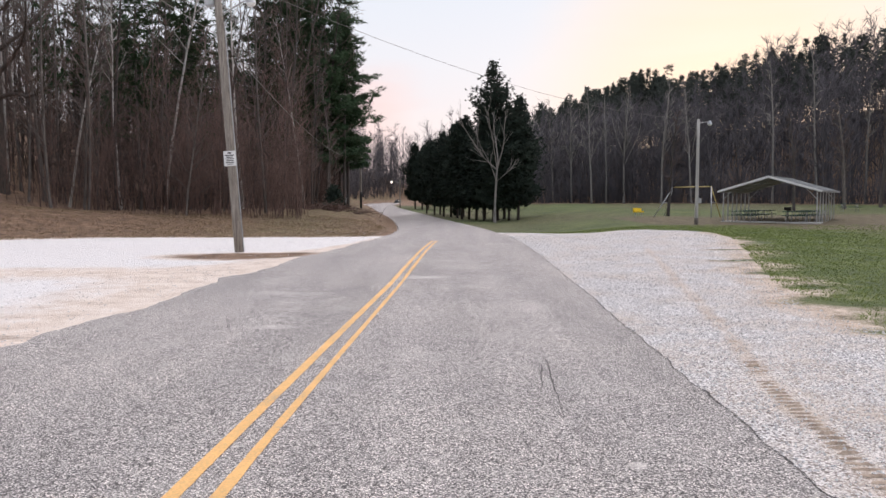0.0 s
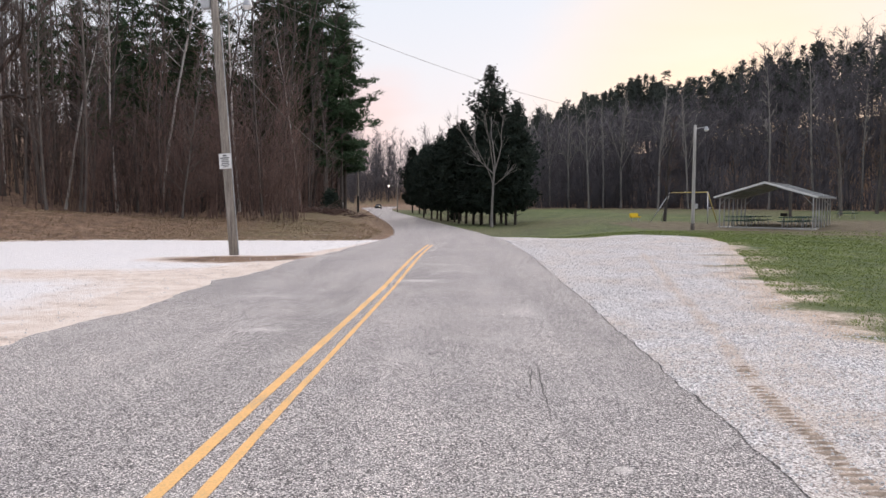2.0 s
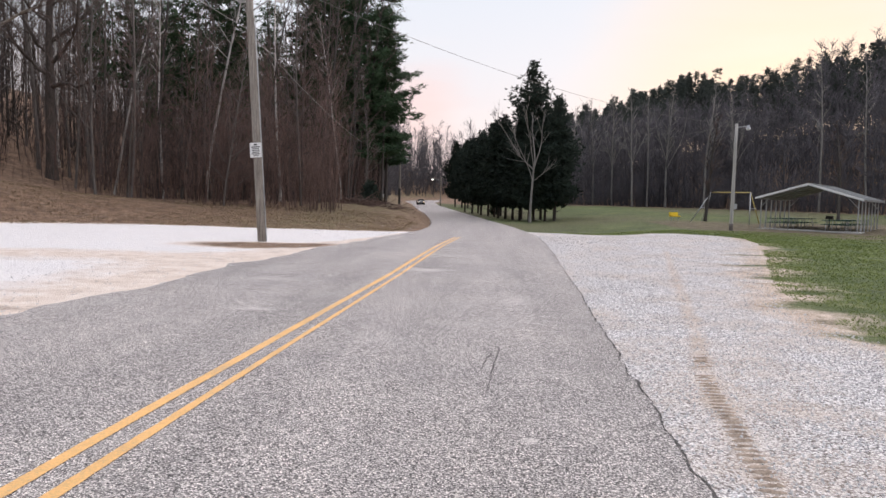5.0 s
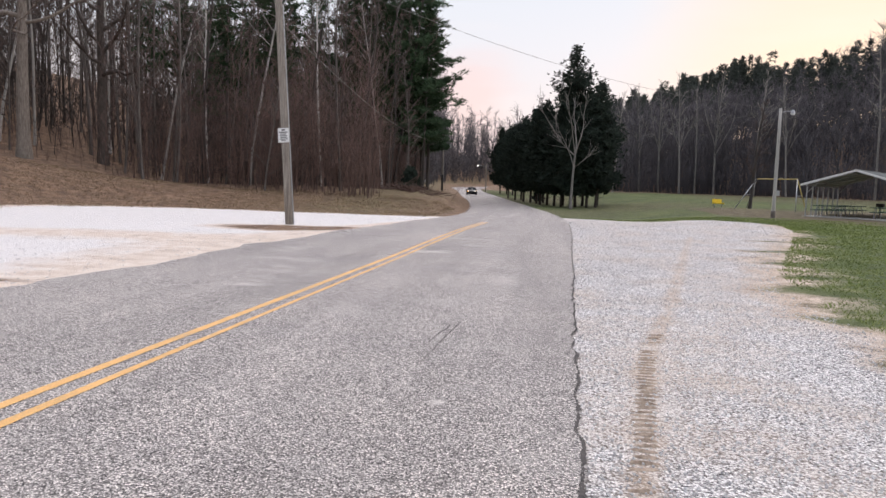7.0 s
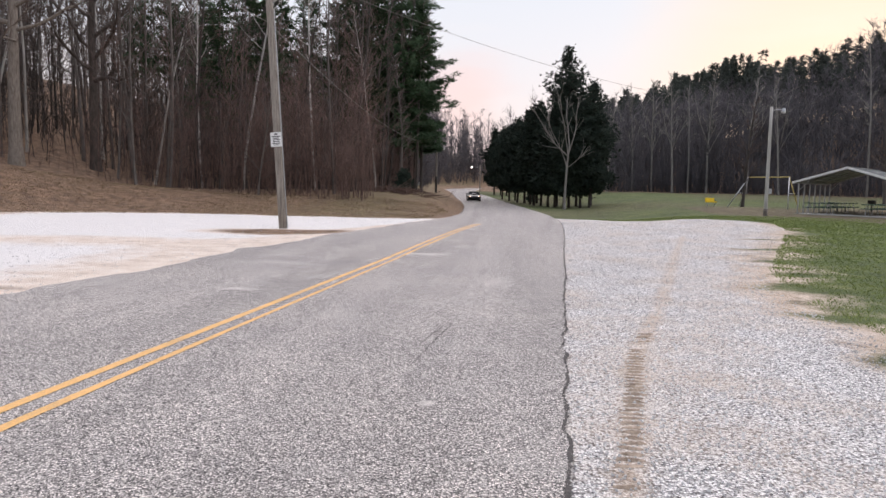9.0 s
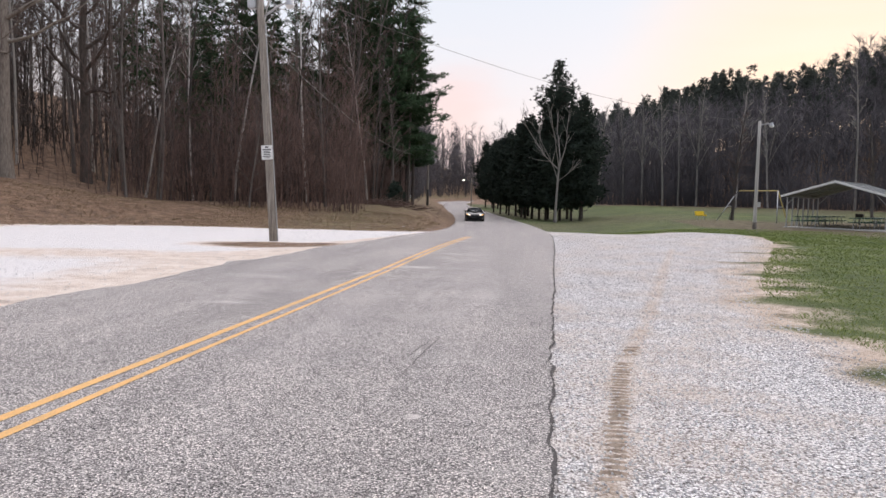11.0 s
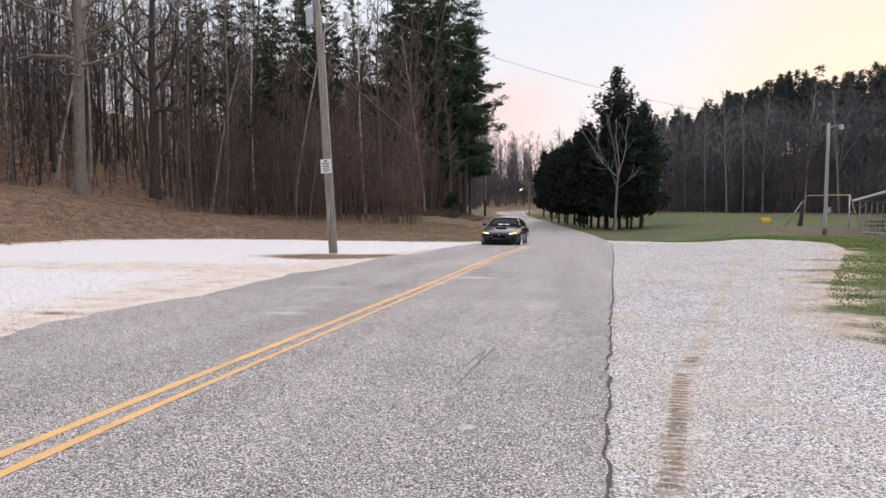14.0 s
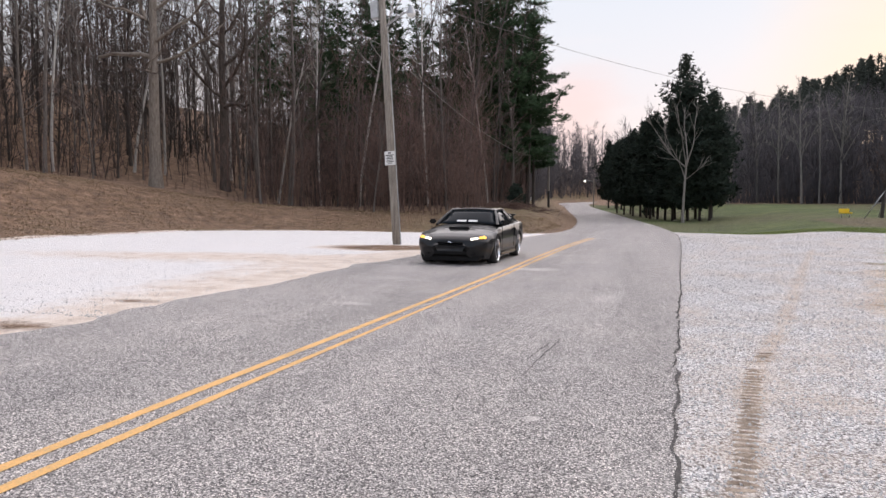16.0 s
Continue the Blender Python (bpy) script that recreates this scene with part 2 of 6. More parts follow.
def asphalt_material():
    m, n, l, b = mat("chip_seal_asphalt", 0.85)
    v = coord(n)
    vor = n.new("ShaderNodeTexVoronoi")
    vor.inputs["Scale"].default_value = 105
    l.new(v, vor.inputs["Vector"])
    sep = n.new("ShaderNodeSeparateColor")
    l.new(vor.outputs["Color"], sep.inputs[0])
    chips = ramp(n, l, sep.outputs[0], ((0.0, (0.035, 0.034, 0.036)), (0.3, (0.20, 0.192, 0.19)), (0.62, (0.41, 0.395, 0.388)), (0.85, (0.66, 0.635, 0.62)), (1.0, (0.88, 0.86, 0.84))))
    chips = mixc(n, l, 1.0, chips, ramp(n, l, vor.outputs["Distance"], ((0.36, (1.39, 1.375, 1.345)), (0.72, (0.50, 0.485, 0.475)))), "MULTIPLY")
    mp = n.new("ShaderNodeMapping")
    mp.inputs["Scale"].default_value = (1.2, 0.08, 1)
    l.new(v, mp.inputs[0])
    streak = noise_of(n, l, 1.0, 4, mp.outputs[0])
    blot = noise_of(n, l, 0.35, 5, v, 0.65)
    col = mixc(n, l, 1.0, chips, ramp(n, l, streak, ((0.3, (0.82, 0.81, 0.81)), (0.7, (1.12, 1.10, 1.09)))), "MULTIPLY")
    col = mixc(n, l, 1.0, col, ramp(n, l, blot, ((0.3, (0.86, 0.86, 0.87)), (0.7, (1.1, 1.09, 1.07)))), "MULTIPLY")
    # limestone dust worn into the surface
    col = mixc(n, l, calc(n, l, "MULTIPLY", ramp(n, l, noise_of(n, l, 0.9, 6, v, 0.7), ((0.52, (0, 0, 0)), (0.75, (1, 1, 1)))), 0.35), col, (0.52, 0.50, 0.475))
    # pale scuffs of dust dropped on the lanes
    ragged = noise_of(n, l, 7, 5, v, 0.75)
    for x, y, rx, ry, much in ((-0.95, 15.2, 0.75, 0.40, 0.75), (-2.6, 9.2, 0.50, 0.22, 0.6), (0.80, 4.45, 0.10, 0.09, 1.0), (-3.3, 12.6, 0.8, 0.25, 0.35), (-0.6, 19.5, 1.2, 0.5, 0.4), (0.9, 11.0, 0.5, 0.9, 0.3)):
        pm = n.new("ShaderNodeMapping")
        pm.inputs["Location"].default_value = (-x / rx, -y / ry, 0)
        pm.inputs["Scale"].default_value = (1 / rx, 1 / ry, 0)
        l.new(v, pm.inputs[0])
        ln = n.new("ShaderNodeVectorMath")
        ln.operation = "LENGTH"
        l.new(pm.outputs[0], ln.inputs[0])
        f = calc(n, l, "SUBTRACT", 1.35, calc(n, l, "ADD", ln.outputs["Value"], calc(n, l, "MULTIPLY", ragged, 0.9)), True)
        col = mixc(n, l, calc(n, l, "MULTIPLY", f, 0.9 * much, True), col, (0.70, 0.66, 0.625))
    l.new(col, b.inputs["Base Color"])
    bump(n, l, b, vor.outputs["Distance"], 0.010, 0.8)
    return m


def paint_material():
    m, n, l, b = mat("worn_yellow_road_paint", 0.7)
    v = coord(n)
    wear = calc(n, l, "ADD", calc(n, l, "MULTIPLY", noise_of(n, l, 60, 3, v), 0.5), calc(n, l, "MULTIPLY", noise_of(n, l, 1.4, 5, v), 0.5))
    col = ramp(n, l, wear, ((0.34, (0.36, 0.31, 0.25)), (0.43, (0.62, 0.37, 0.14)), (0.62, (0.84, 0.47, 0.16))))
    l.new(col, b.inputs["Base Color"])
    bump(n, l, b, noise_of(n, l, 70, 2, v), 0.006)
    return m


GROUND, ASPHALT, YELLOW = ground_material(), asphalt_material(), paint_material()
TREAD = plain("pressed_dirt", (0.17, 0.125, 0.09), (0.52, 0.42, 0.33), 9, 0.95, bumpy=0.01)
# for real cracks, and for the painted shadow line at the asphalt's border
CRACK_AND_SHADE = plain("dark_crack_and_edge_shade", (0.03, 0.03, 0.03), (0.11, 0.10, 0.095), 20, 0.95)
POLE_WOOD = plain("weathered_pole_wood", (0.12, 0.10, 0.082), (0.40, 0.36, 0.315), 3.0, 0.9, bumpy=0.02, stretch=(9, 9, 0.35))
POLE_GREY = plain("pale_pole_wood", (0.33, 0.32, 0.30), (0.52, 0.50, 0.47), 2.2, 0.85, bumpy=0.01, stretch=(9, 9, 0.35))
GALV = plain("galvanised_steel", (0.34, 0.35, 0.36), (0.52, 0.53, 0.54), 4, 0.45, 0.7)
ROOF = plain("grey_metal_roof", (0.23, 0.24, 0.24), (0.34, 0.35, 0.345), 1.2, 0.5, 0.35)
WHITE = plain("white_paint", (0.68, 0.68, 0.67), (0.82, 0.82, 0.81), 5, 0.5)
BLACK = plain("black_print", (0.02, 0.02, 0.02), (0.04, 0.04, 0.04), 5, 0.6)
GREEN = plain("dark_green_coating", (0.018, 0.065, 0.050), (0.035, 0.10, 0.08), 3, 0.5)
YPLASTIC = plain("yellow_plastic", (0.72, 0.50, 0.02), (0.85, 0.62, 0.04), 3, 0.45)
YSTEEL = plain("faded_yellow_paint", (0.45, 0.34, 0.10), (0.62, 0.50, 0.18), 3, 0.55)
CONCRETE = plain("concrete", (0.42, 0.41, 0.39), (0.60, 0.58, 0.55), 2, 0.9, bumpy=0.005)
WIRE = plain("cable", (0.16, 0.15, 0.14), (0.24, 0.23, 0.21), 2, 0.7)
RUBBER = plain("tyre_rubber", (0.012, 0.012, 0.012), (0.03, 0.03, 0.03), 9, 0.85)
CHROME = plain("polished_alloy", (0.72, 0.72, 0.73), (0.85, 0.85, 0.86), 6, 0.18, 0.95)
GUNMETAL = plain("dark_alloy", (0.05, 0.05, 0.055), (0.11, 0.11, 0.115), 6, 0.35, 0.8)
TRIM = plain("black_plastic_trim", (0.006, 0.006, 0.0065), (0.013, 0.013, 0.014), 6, 0.75)
TRIM.node_tree.nodes["Principled BSDF"].inputs["Specular IOR Level"].default_value = 0.2
SEAT = plain("dark_cloth", (0.02, 0.02, 0.022), (0.04, 0.04, 0.042), 8, 0.9)


def car_paint():
    m, n, l, b = mat("dark_grey_metallic_paint", 0.4, 0.0)
    b.inputs["Specular IOR Level"].default_value = 0.12
    b.inputs["Coat Weight"].default_value, b.inputs["Coat Roughness"].default_value = 0.55, 0.03
    f = noise_of(n, l, 400, 1, coord(n))
    l.new(ramp(n, l, f, ((0.3, (0.004, 0.0045, 0.005)), (0.7, (0.011, 0.0115, 0.0125)))), b.inputs["Base Color"])
    return m


def glass(name, tint):
    m, n, l, b = mat(name, 0.03)
    b.inputs["Base Color"].default_value = (*tint, 1)
    b.inputs["Specular IOR Level"].default_value = 0.14
    b.inputs["Transmission Weight"].default_value, b.inputs["IOR"].default_value = 0.05, 1.25
    return m


def glow(name, colour, strength):
    m, n, l, b = mat(name, 0.3)
    b.inputs["Base Color"].default_value = (*colour, 1)
    b.inputs["Emission Color"].default_value, b.inputs["Emission Strength"].default_value = (*colour, 1), strength
    return m


PAINT, TINT = car_paint(), glass("tinted_glass", (0.012, 0.016, 0.020))
LAMP_ON, AMBER_ON = glow("lit_headlamp", (1.0, 0.93, 0.80), 3.0), glow("lit_amber_lens", (1.0, 0.55, 0.10), 1.3)
STREET_ON = glow("lit_street_lamp", (1.0, 0.93, 0.82), 8.0)


# ---- building helpers ----
def part(name, data, material, parent=None, label=""):
    """Links a bmesh or mesh as one mesh object, under a thing or part if one is given."""
    if isinstance(data, bmesh.types.BMesh):
        me = bpy.data.meshes.new(name)
        data.to_mesh(me)
        data.free()
    else:
        me = data
    if material and not me.materials:
        me.materials.append(material)
    ob = new(name, me)
    if parent:
        ob.parent = parent
    if label:
        ob["label"] = label
    return ob


def thing(name, label, category, m=None, group=""):
    ob = tagged(new(name), label, category, group)
    if m is not None:
        ob.matrix_basis = m
    return ob


def mesh_of(name, verts, faces, smooth=False):
    me = bpy.data.meshes.new(name)
    me.from_pydata([tuple(v) for v in verts], [], faces)
    if smooth:
        me.polygons.foreach_set("use_smooth", [True] * len(me.polygons))
    me.update()
    return me


class Tubes:
    """Gathers tapered tubes into one mesh."""

    def __init__(self):
        self.v, self.f = [], []

    def add(self, pts, radii, sides=5, cap=False):
        base = len(self.v)
        tip = sides == 3 and radii[-1] < 0.013 and not cap
        for i, (p, r) in enumerate(zip(pts, radii)):
            if tip and i == len(pts) - 1:
                self.v.append(p)
                q = base + (i - 1) * 3
                self.f += [(q + k, q + (k + 1) % 3, q + 3) for k in range(3)]
                continue
            d = (pts[min(i + 1, len(pts) - 1)] - pts[max(i - 1, 0)]).normalized()
            a = d.orthogonal().normalized() if abs(d.z) < 0.9 else Vector((1, 0, 0)).cross(d).normalized()
            b = d.cross(a)
            for k in range(sides):
                w = 2 * math.pi * k / sides
                self.v.append(p + (a * math.cos(w) + b * math.sin(w)) * r)
        for i in range(len(pts) - 1 - tip):
            for k in range(sides):
                q = base + i * sides
                self.f.append((q + k, q + (k + 1) % sides, q + sides + (k + 1) % sides, q + sides + k))
        if cap:
            self.f.append(tuple(base + k for k in reversed(range(sides))))
            self.f.append(tuple(base + (len(pts) - 1) * sides + k for k in range(sides)))

    def mesh(self, name, smooth=True):
        return mesh_of(name, self.v, self.f, smooth)


def box(bm, sx, sy, sz, m=None, bevel=0.0):
    r = bmesh.ops.create_cube(bm, size=1, matrix=(m or Matrix()) @ Matrix.Diagonal((sx, sy, sz, 1)))
    if bevel:
        es = list({e for v in r["verts"] for e in v.link_edges})
        bmesh.ops.bevel(bm, geom=es, offset=bevel, segments=2, affect="EDGES")
    return bm


def boxed(sx, sy, sz, m=None, bevel=0.0):
    return box(bmesh.new(), sx, sy, sz, m, bevel)


def beam(p0, p1, r, sides=8):
    t = Tubes()
    t.add([Vector(p0), Vector(p1)], [r, r], sides, True)
    return t.mesh("beam")


# ---- lie of the land ----
def smooth(t):
    t = np.clip(t, 0, 1)
    return t * t * (3 - 2 * t)


ROAD_Y = [-400, -40, 0, 10, 15, 22.6, 29, 37, 50, 57, 63, 80, 97, 115, 164, 196, 214, 232, 250, 280, 330]
ROAD_L = [-6, -5.2, -5.1, -5.15, -5.0, -4.45, -4.1, -3.85, -4.2, -4.7, -5.1, -6.9, -9.1, -11.9, -18.6, -24.2, -27.2, -28.0, -27.0, -20, 4]
ROAD_R = [1, 1.5, 1.62, 1.9, 2.06, 2.3, 2.45, 2.6, 2.35, 1.85, 1.35, -0.7, -3.1, -5.8, -12.6, -16.2, -17.4, -16.8, -15, -9, 12]
LEVEL_Y = [-400, 20, 28, 38, 47, 62, 80, 97, 115, 164, 214, 250, 330, 1500]
LEVEL_Z = [0, 0, -0.07, -0.27, -0.46, -0.59, -0.60, -0.52, -0.36, -0.05, 0.35, 0.6, 1.6, 5]


def road_left(y):
    return np.interp(y, ROAD_Y, ROAD_L)


def road_right(y):
    return np.interp(y, ROAD_Y, ROAD_R)


def level(y):
    return (np.interp(y - 3, LEVEL_Y, LEVEL_Z) + np.interp(y, LEVEL_Y, LEVEL_Z) + np.interp(y + 3, LEVEL_Y, LEVEL_Z)) / 3


# outer border of the left lot, as the distance beyond it: a rounded corner
def beyond_lot(x, y):
    dx, dy = -21.3 - x, y - (37.0 + 0.10 * (x + 11) * (x < -11) + 0.35 * np.clip(x + 9, 0, 9))
    r = 5.0
    return np.where((dx > -r) & (dy > -r), np.hypot(np.maximum(dx + r, 0), np.maximum(dy + r, 0)) - r, np.maximum(dx, dy))


TREELINE_X = [-60, -30, 0, 14, 30, 45, 60, 75, 90, 600]
TREELINE_Y = [240, 235, 170, 116, 110, 98, 82, 55, -60, -900]


def beyond_treeline(x, y):
    return (y - np.interp(x, TREELINE_X, TREELINE_Y)) * 0.75


def land(x, y):
    """Height of the ground."""
    x, y = np.asarray(x, float), np.asarray(y, float)
    base = level(y)
    left, right = road_left(y), road_right(y)
    # left bank and the wooded slope behind it
    d = beyond_lot(x, y)
    top = np.interp(x, [-60, -45, -36, -28, -20, -12, -7, -3], [3.8, 3.4, 2.7, 1.5, 0.9, 0.5, 0.2, 0])
    top = top * np.interp(y, [24, 32, 45, 60], [1.35, 1.3, 1.12, 1.0])
    near = smooth((60 - y) / 16)
    bank = near * (top * smooth(d / 13) + 0.36 * np.clip(d - 32, 0, 60))
    off = left - 0.5 - x
    far = (1 - near) * (0.85 * smooth(off / 1.8) + 0.6 * smooth(off / 7) + 0.34 * np.clip(off - np.interp(y, [140, 230], [24, 7]), 0, 60))
    lhs = np.where(x < left, np.maximum(bank, 0) + np.maximum(far, 0), 0)
    lhs = lhs - np.where(x < left, 0.07 * smooth((left - x) / 2.5) * smooth(-d / 6) * smooth((y - 14) / 8), 0)
    # right meadow, then the wooded hill
    offr = x - right - 0.5
    own = 0.0 + 0.019 * np.clip(y - 50, 0, 75) + 0.012 * np.clip(x - 22, 0, 40)
    k = smooth((offr - 3) / np.interp(y, [30, 45, 70, 120], [3, 6, 13, 20]))
    rhs = np.where(offr > 0, (own - base) * k, 0)
    w = beyond_treeline(x, y)
    steep = np.interp(x, [-40, 0, 15, 40, 80], [0.04, 0.05, 0.09, 0.24, 0.34])
    hill = np.where(offr > 0, steep * np.clip(w, 0, 48) * smooth(w / 18), 0)
    side = smooth((-30 - y) / 60)
    return base + (lhs + rhs + hill) * (1 - side)


def rough(x, y, amount=0.05):
    return amount * noise.noise((x * 0.35, y * 0.35, 3.1)) + amount * 0.5 * noise.noise((x * 1.3, y * 1.3, 7.7))


def height(x, y):
    z = float(land(x, y))
    free = min(1.0, max(0.0, max(float(road_left(y)) - x, x - float(road_right(y))) - 0.4) / 2.5)
    d = float(beyond_lot(x, y))
    return z + rough(x, y) * free * (0.35 if d < 0 and x < 0 else 1.0)


def gravel_right(y):
    """Right-hand border of the gravel beside the road."""
    return np.interp(y, [-60, 4, 9, 11.5, 15, 21.5, 30.5, 37, 41, 45, 49], [5.5, 4.9, 4.75, 4.9, 5.7, 7.9, 10.9, 12.4, 11.6, 6.5, 2.0])


TRACK_Y, TRACK_X = [3.0, 3.65, 6.4, 8.5, 9.4, 14, 26], [1.98, 2.08, 2.45, 2.93, 3.14, 4.05, 6.5]


def axis(stretches, low, high):
    """Places of grid lines: dense stretches (start, step) first, then growing steps out to both ends."""
    a = []
    for (start, step), (stop, _) in zip(stretches, stretches[1:]):
        a += list(np.arange(start, stop - step * 0.3, step))
    a.append(stretches[-1][0])
    s, v = stretches[-2][1], a[-1]
    while v < high:
        s *= 1.11
        v += s
        a.append(min(v, high))
    s, v = stretches[0][1], a[0]
    while v > low:
        s *= 1.11
        v -= s
        a.insert(0, max(v, low))
    return np.array(a)


def build_ground():
    xs = axis([(-30, 0.4), (1.4, 0.13), (6.4, 0.3), (14, 0.45), (28, 0)], -1500, 1500)
    ys = axis([(1, 0.18), (16, 0.3), (46, 0.45), (90, 0)], -900, 2200)
    nx, ny = len(xs), len(ys)
    X, Y = np.tile(xs, ny), np.repeat(ys, nx)
    L, R, D = road_left(Y), road_right(Y), beyond_lot(X, Y)
    free = np.clip((np.maximum(L - X, X - R) - 0.4) / 2.5, 0, 1) * np.where((D < 0) & (X < 0), 0.35, 1.0)
    bumps = np.array([rough(x, y) for x, y in zip(X, Y)])
    verts = np.stack([X, Y, land(X, Y) + bumps * free], 1).tolist()
    faces = [(j * nx + i, j * nx + i + 1, (j + 1) * nx + i + 1, (j + 1) * nx + i) for j in range(ny - 1) for i in range(nx - 1)]
    me = mesh_of("ground", verts, faces, True)
    soft = lambda d, w: np.clip(0.5 - d / w, 0, 1)
    lot = np.where(X < L + 1, soft(D + 0.55 * np.array([noise.noise((x * 0.5, y * 0.5, 9.1)) for x, y in zip(X, Y)]), 1.0), 0) * soft(-30 - Y, 8)
    # bare earth and dead grass round the pole, and the tan wash along the road's border
    island = np.hypot((X + 6.7) / 3.0, (Y - 22.5) / 1.8)
    lot = lot * np.clip((island - 0.75) / 0.5, 0, 1)
    wash = np.clip(1 - (L - X) / np.interp(Y, [0, 8, 14, 22, 30], [1.2, 2.2, 3.4, 2.2, 0.6]), 0, 1) * (X < L + 1) * (Y < 36)
    lane = np.exp(-((X + 9.5 - 0.25 * (Y - 15)) / 6.0) ** 2 - ((Y - 17.5 - 0.10 * X) / 1.7) ** 2)
    lot = lot * (1 - 0.9 * np.clip(wash + 0.75 * lane, 0, 1) ** 0.6)
    G = gravel_right(Y) + np.array([0.75 * noise.noise((x * 0.3, y * 0.55, 6.1)) + 0.4 * noise.noise((x * 0.9, y * 1.6, 2.1)) for x, y in zip(X, Y)])
    apron = np.where((X > R - 1), soft(X - G, 1.8), 0) * soft(Y - 47, 3.0)
    TX = np.interp(Y, TRACK_Y, TRACK_X)
    rut = np.exp(-((X - TX) / 0.17) ** 2) * (Y > 3) * (Y < 26)
    other = sum(k * np.exp(-((X - TX - o) / w) ** 2) for o, w, k in ((0.75, 0.16, 0.55), (1.25, 0.22, 0.8), (1.75, 0.30, 1.0), (2.35, 0.35, 1.0))) * np.array([0.5 + 0.9 * noise.noise((x * 0.8, y * 0.35, 4.4)) for x, y in zip(X, Y)]).clip(0, 1) * (Y > 1) * (Y < 24)
    apron = apron * np.clip(1 - 0.58 * rut - 0.5 * other, 0, 1)
    gravel = np.clip(lot + apron, 0, 1)
    bare = np.exp(-((X - G - 0.2) / np.interp(Y, [0, 12, 25, 40], [1.3, 1.1, 1.2, 0.7])) ** 2) * (X > R) * (Y < 38)
    dirt = np.clip(0.9 * np.where((X < L + 1) & (D < 1.0), np.clip(island, 0, 1) ** 3, 0) + 0.80 * bare + 0.85 * ((X > R - 1) & (X < G)) * (Y < 46), 0, 1)
    meadow = np.where(X > R - 0.5, soft(beyond_treeline(X, Y) + 3, 8), 0)
    patches = np.array([0.5 + 0.9 * noise.noise((x * 0.09, y * 0.05, 1.7)) for x, y in zip(X, Y)])
    dry = np.clip((X - np.interp(Y, [20, 40, 46, 60], [15, 19, 13, 12])) / 7, 0, 1) * np.clip((58 - Y) / 10 + 0.6, 0, 1)
    green = np.where(X > R - 0.5, np.clip(0.40 + 0.55 * patches + 0.30 * np.clip((46 - Y) / 6, 0, 1) - 0.75 * dry - 0.6 * np.clip((Y - 48) / 6, 0, 1) * np.clip((66 - Y) / 8, 0, 1) * (X > 13), 0, 1), 0) * meadow
    verge = np.where((X < L) & (Y > 36), np.exp(-((L - X - 6) / 6.0) ** 2) * 0.40, 0)
    green = np.clip(green + verge, 0, 1)
    for px, py, rx, ry in ((-5.7, 6.4, 0.7, 0.3), (-5.9, 8.6, 0.45, 0.22), (-5.6, 4.6, 0.6, 0.3), (5.3, 8.9, 0.9, 0.5), (5.7, 11.8, 0.8, 0.5), (7.2, 16.5, 1.0, 0.5), (7.4, 20.0, 1.1, 0.35), (6.3, 13.8, 0.5, 0.4), (5.0, 6.6, 0.6, 0.5), (8.9, 24.0, 1.2, 0.4)):
        wet = np.clip(1.3 - np.hypot((X - px) / rx, (Y - py) / ry), 0, 1)
        gravel, dirt = gravel * (1 - wet), dirt * (1 - 0.8 * wet)
    fines = np.where(X < L + 1, 1.0, 0.0)
    for name, arr in (("fines", fines), ("gravel", gravel), ("dirt", dirt), ("green", green), ("meadow", meadow)):
        me.attributes.new(name, "FLOAT", "POINT").data.foreach_set("value", arr.astype(np.float32))
    tagged(part("ground", me, GROUND), "winter ground of leaf litter, grass and white gravel", "ground", kind="structure")


build_ground()


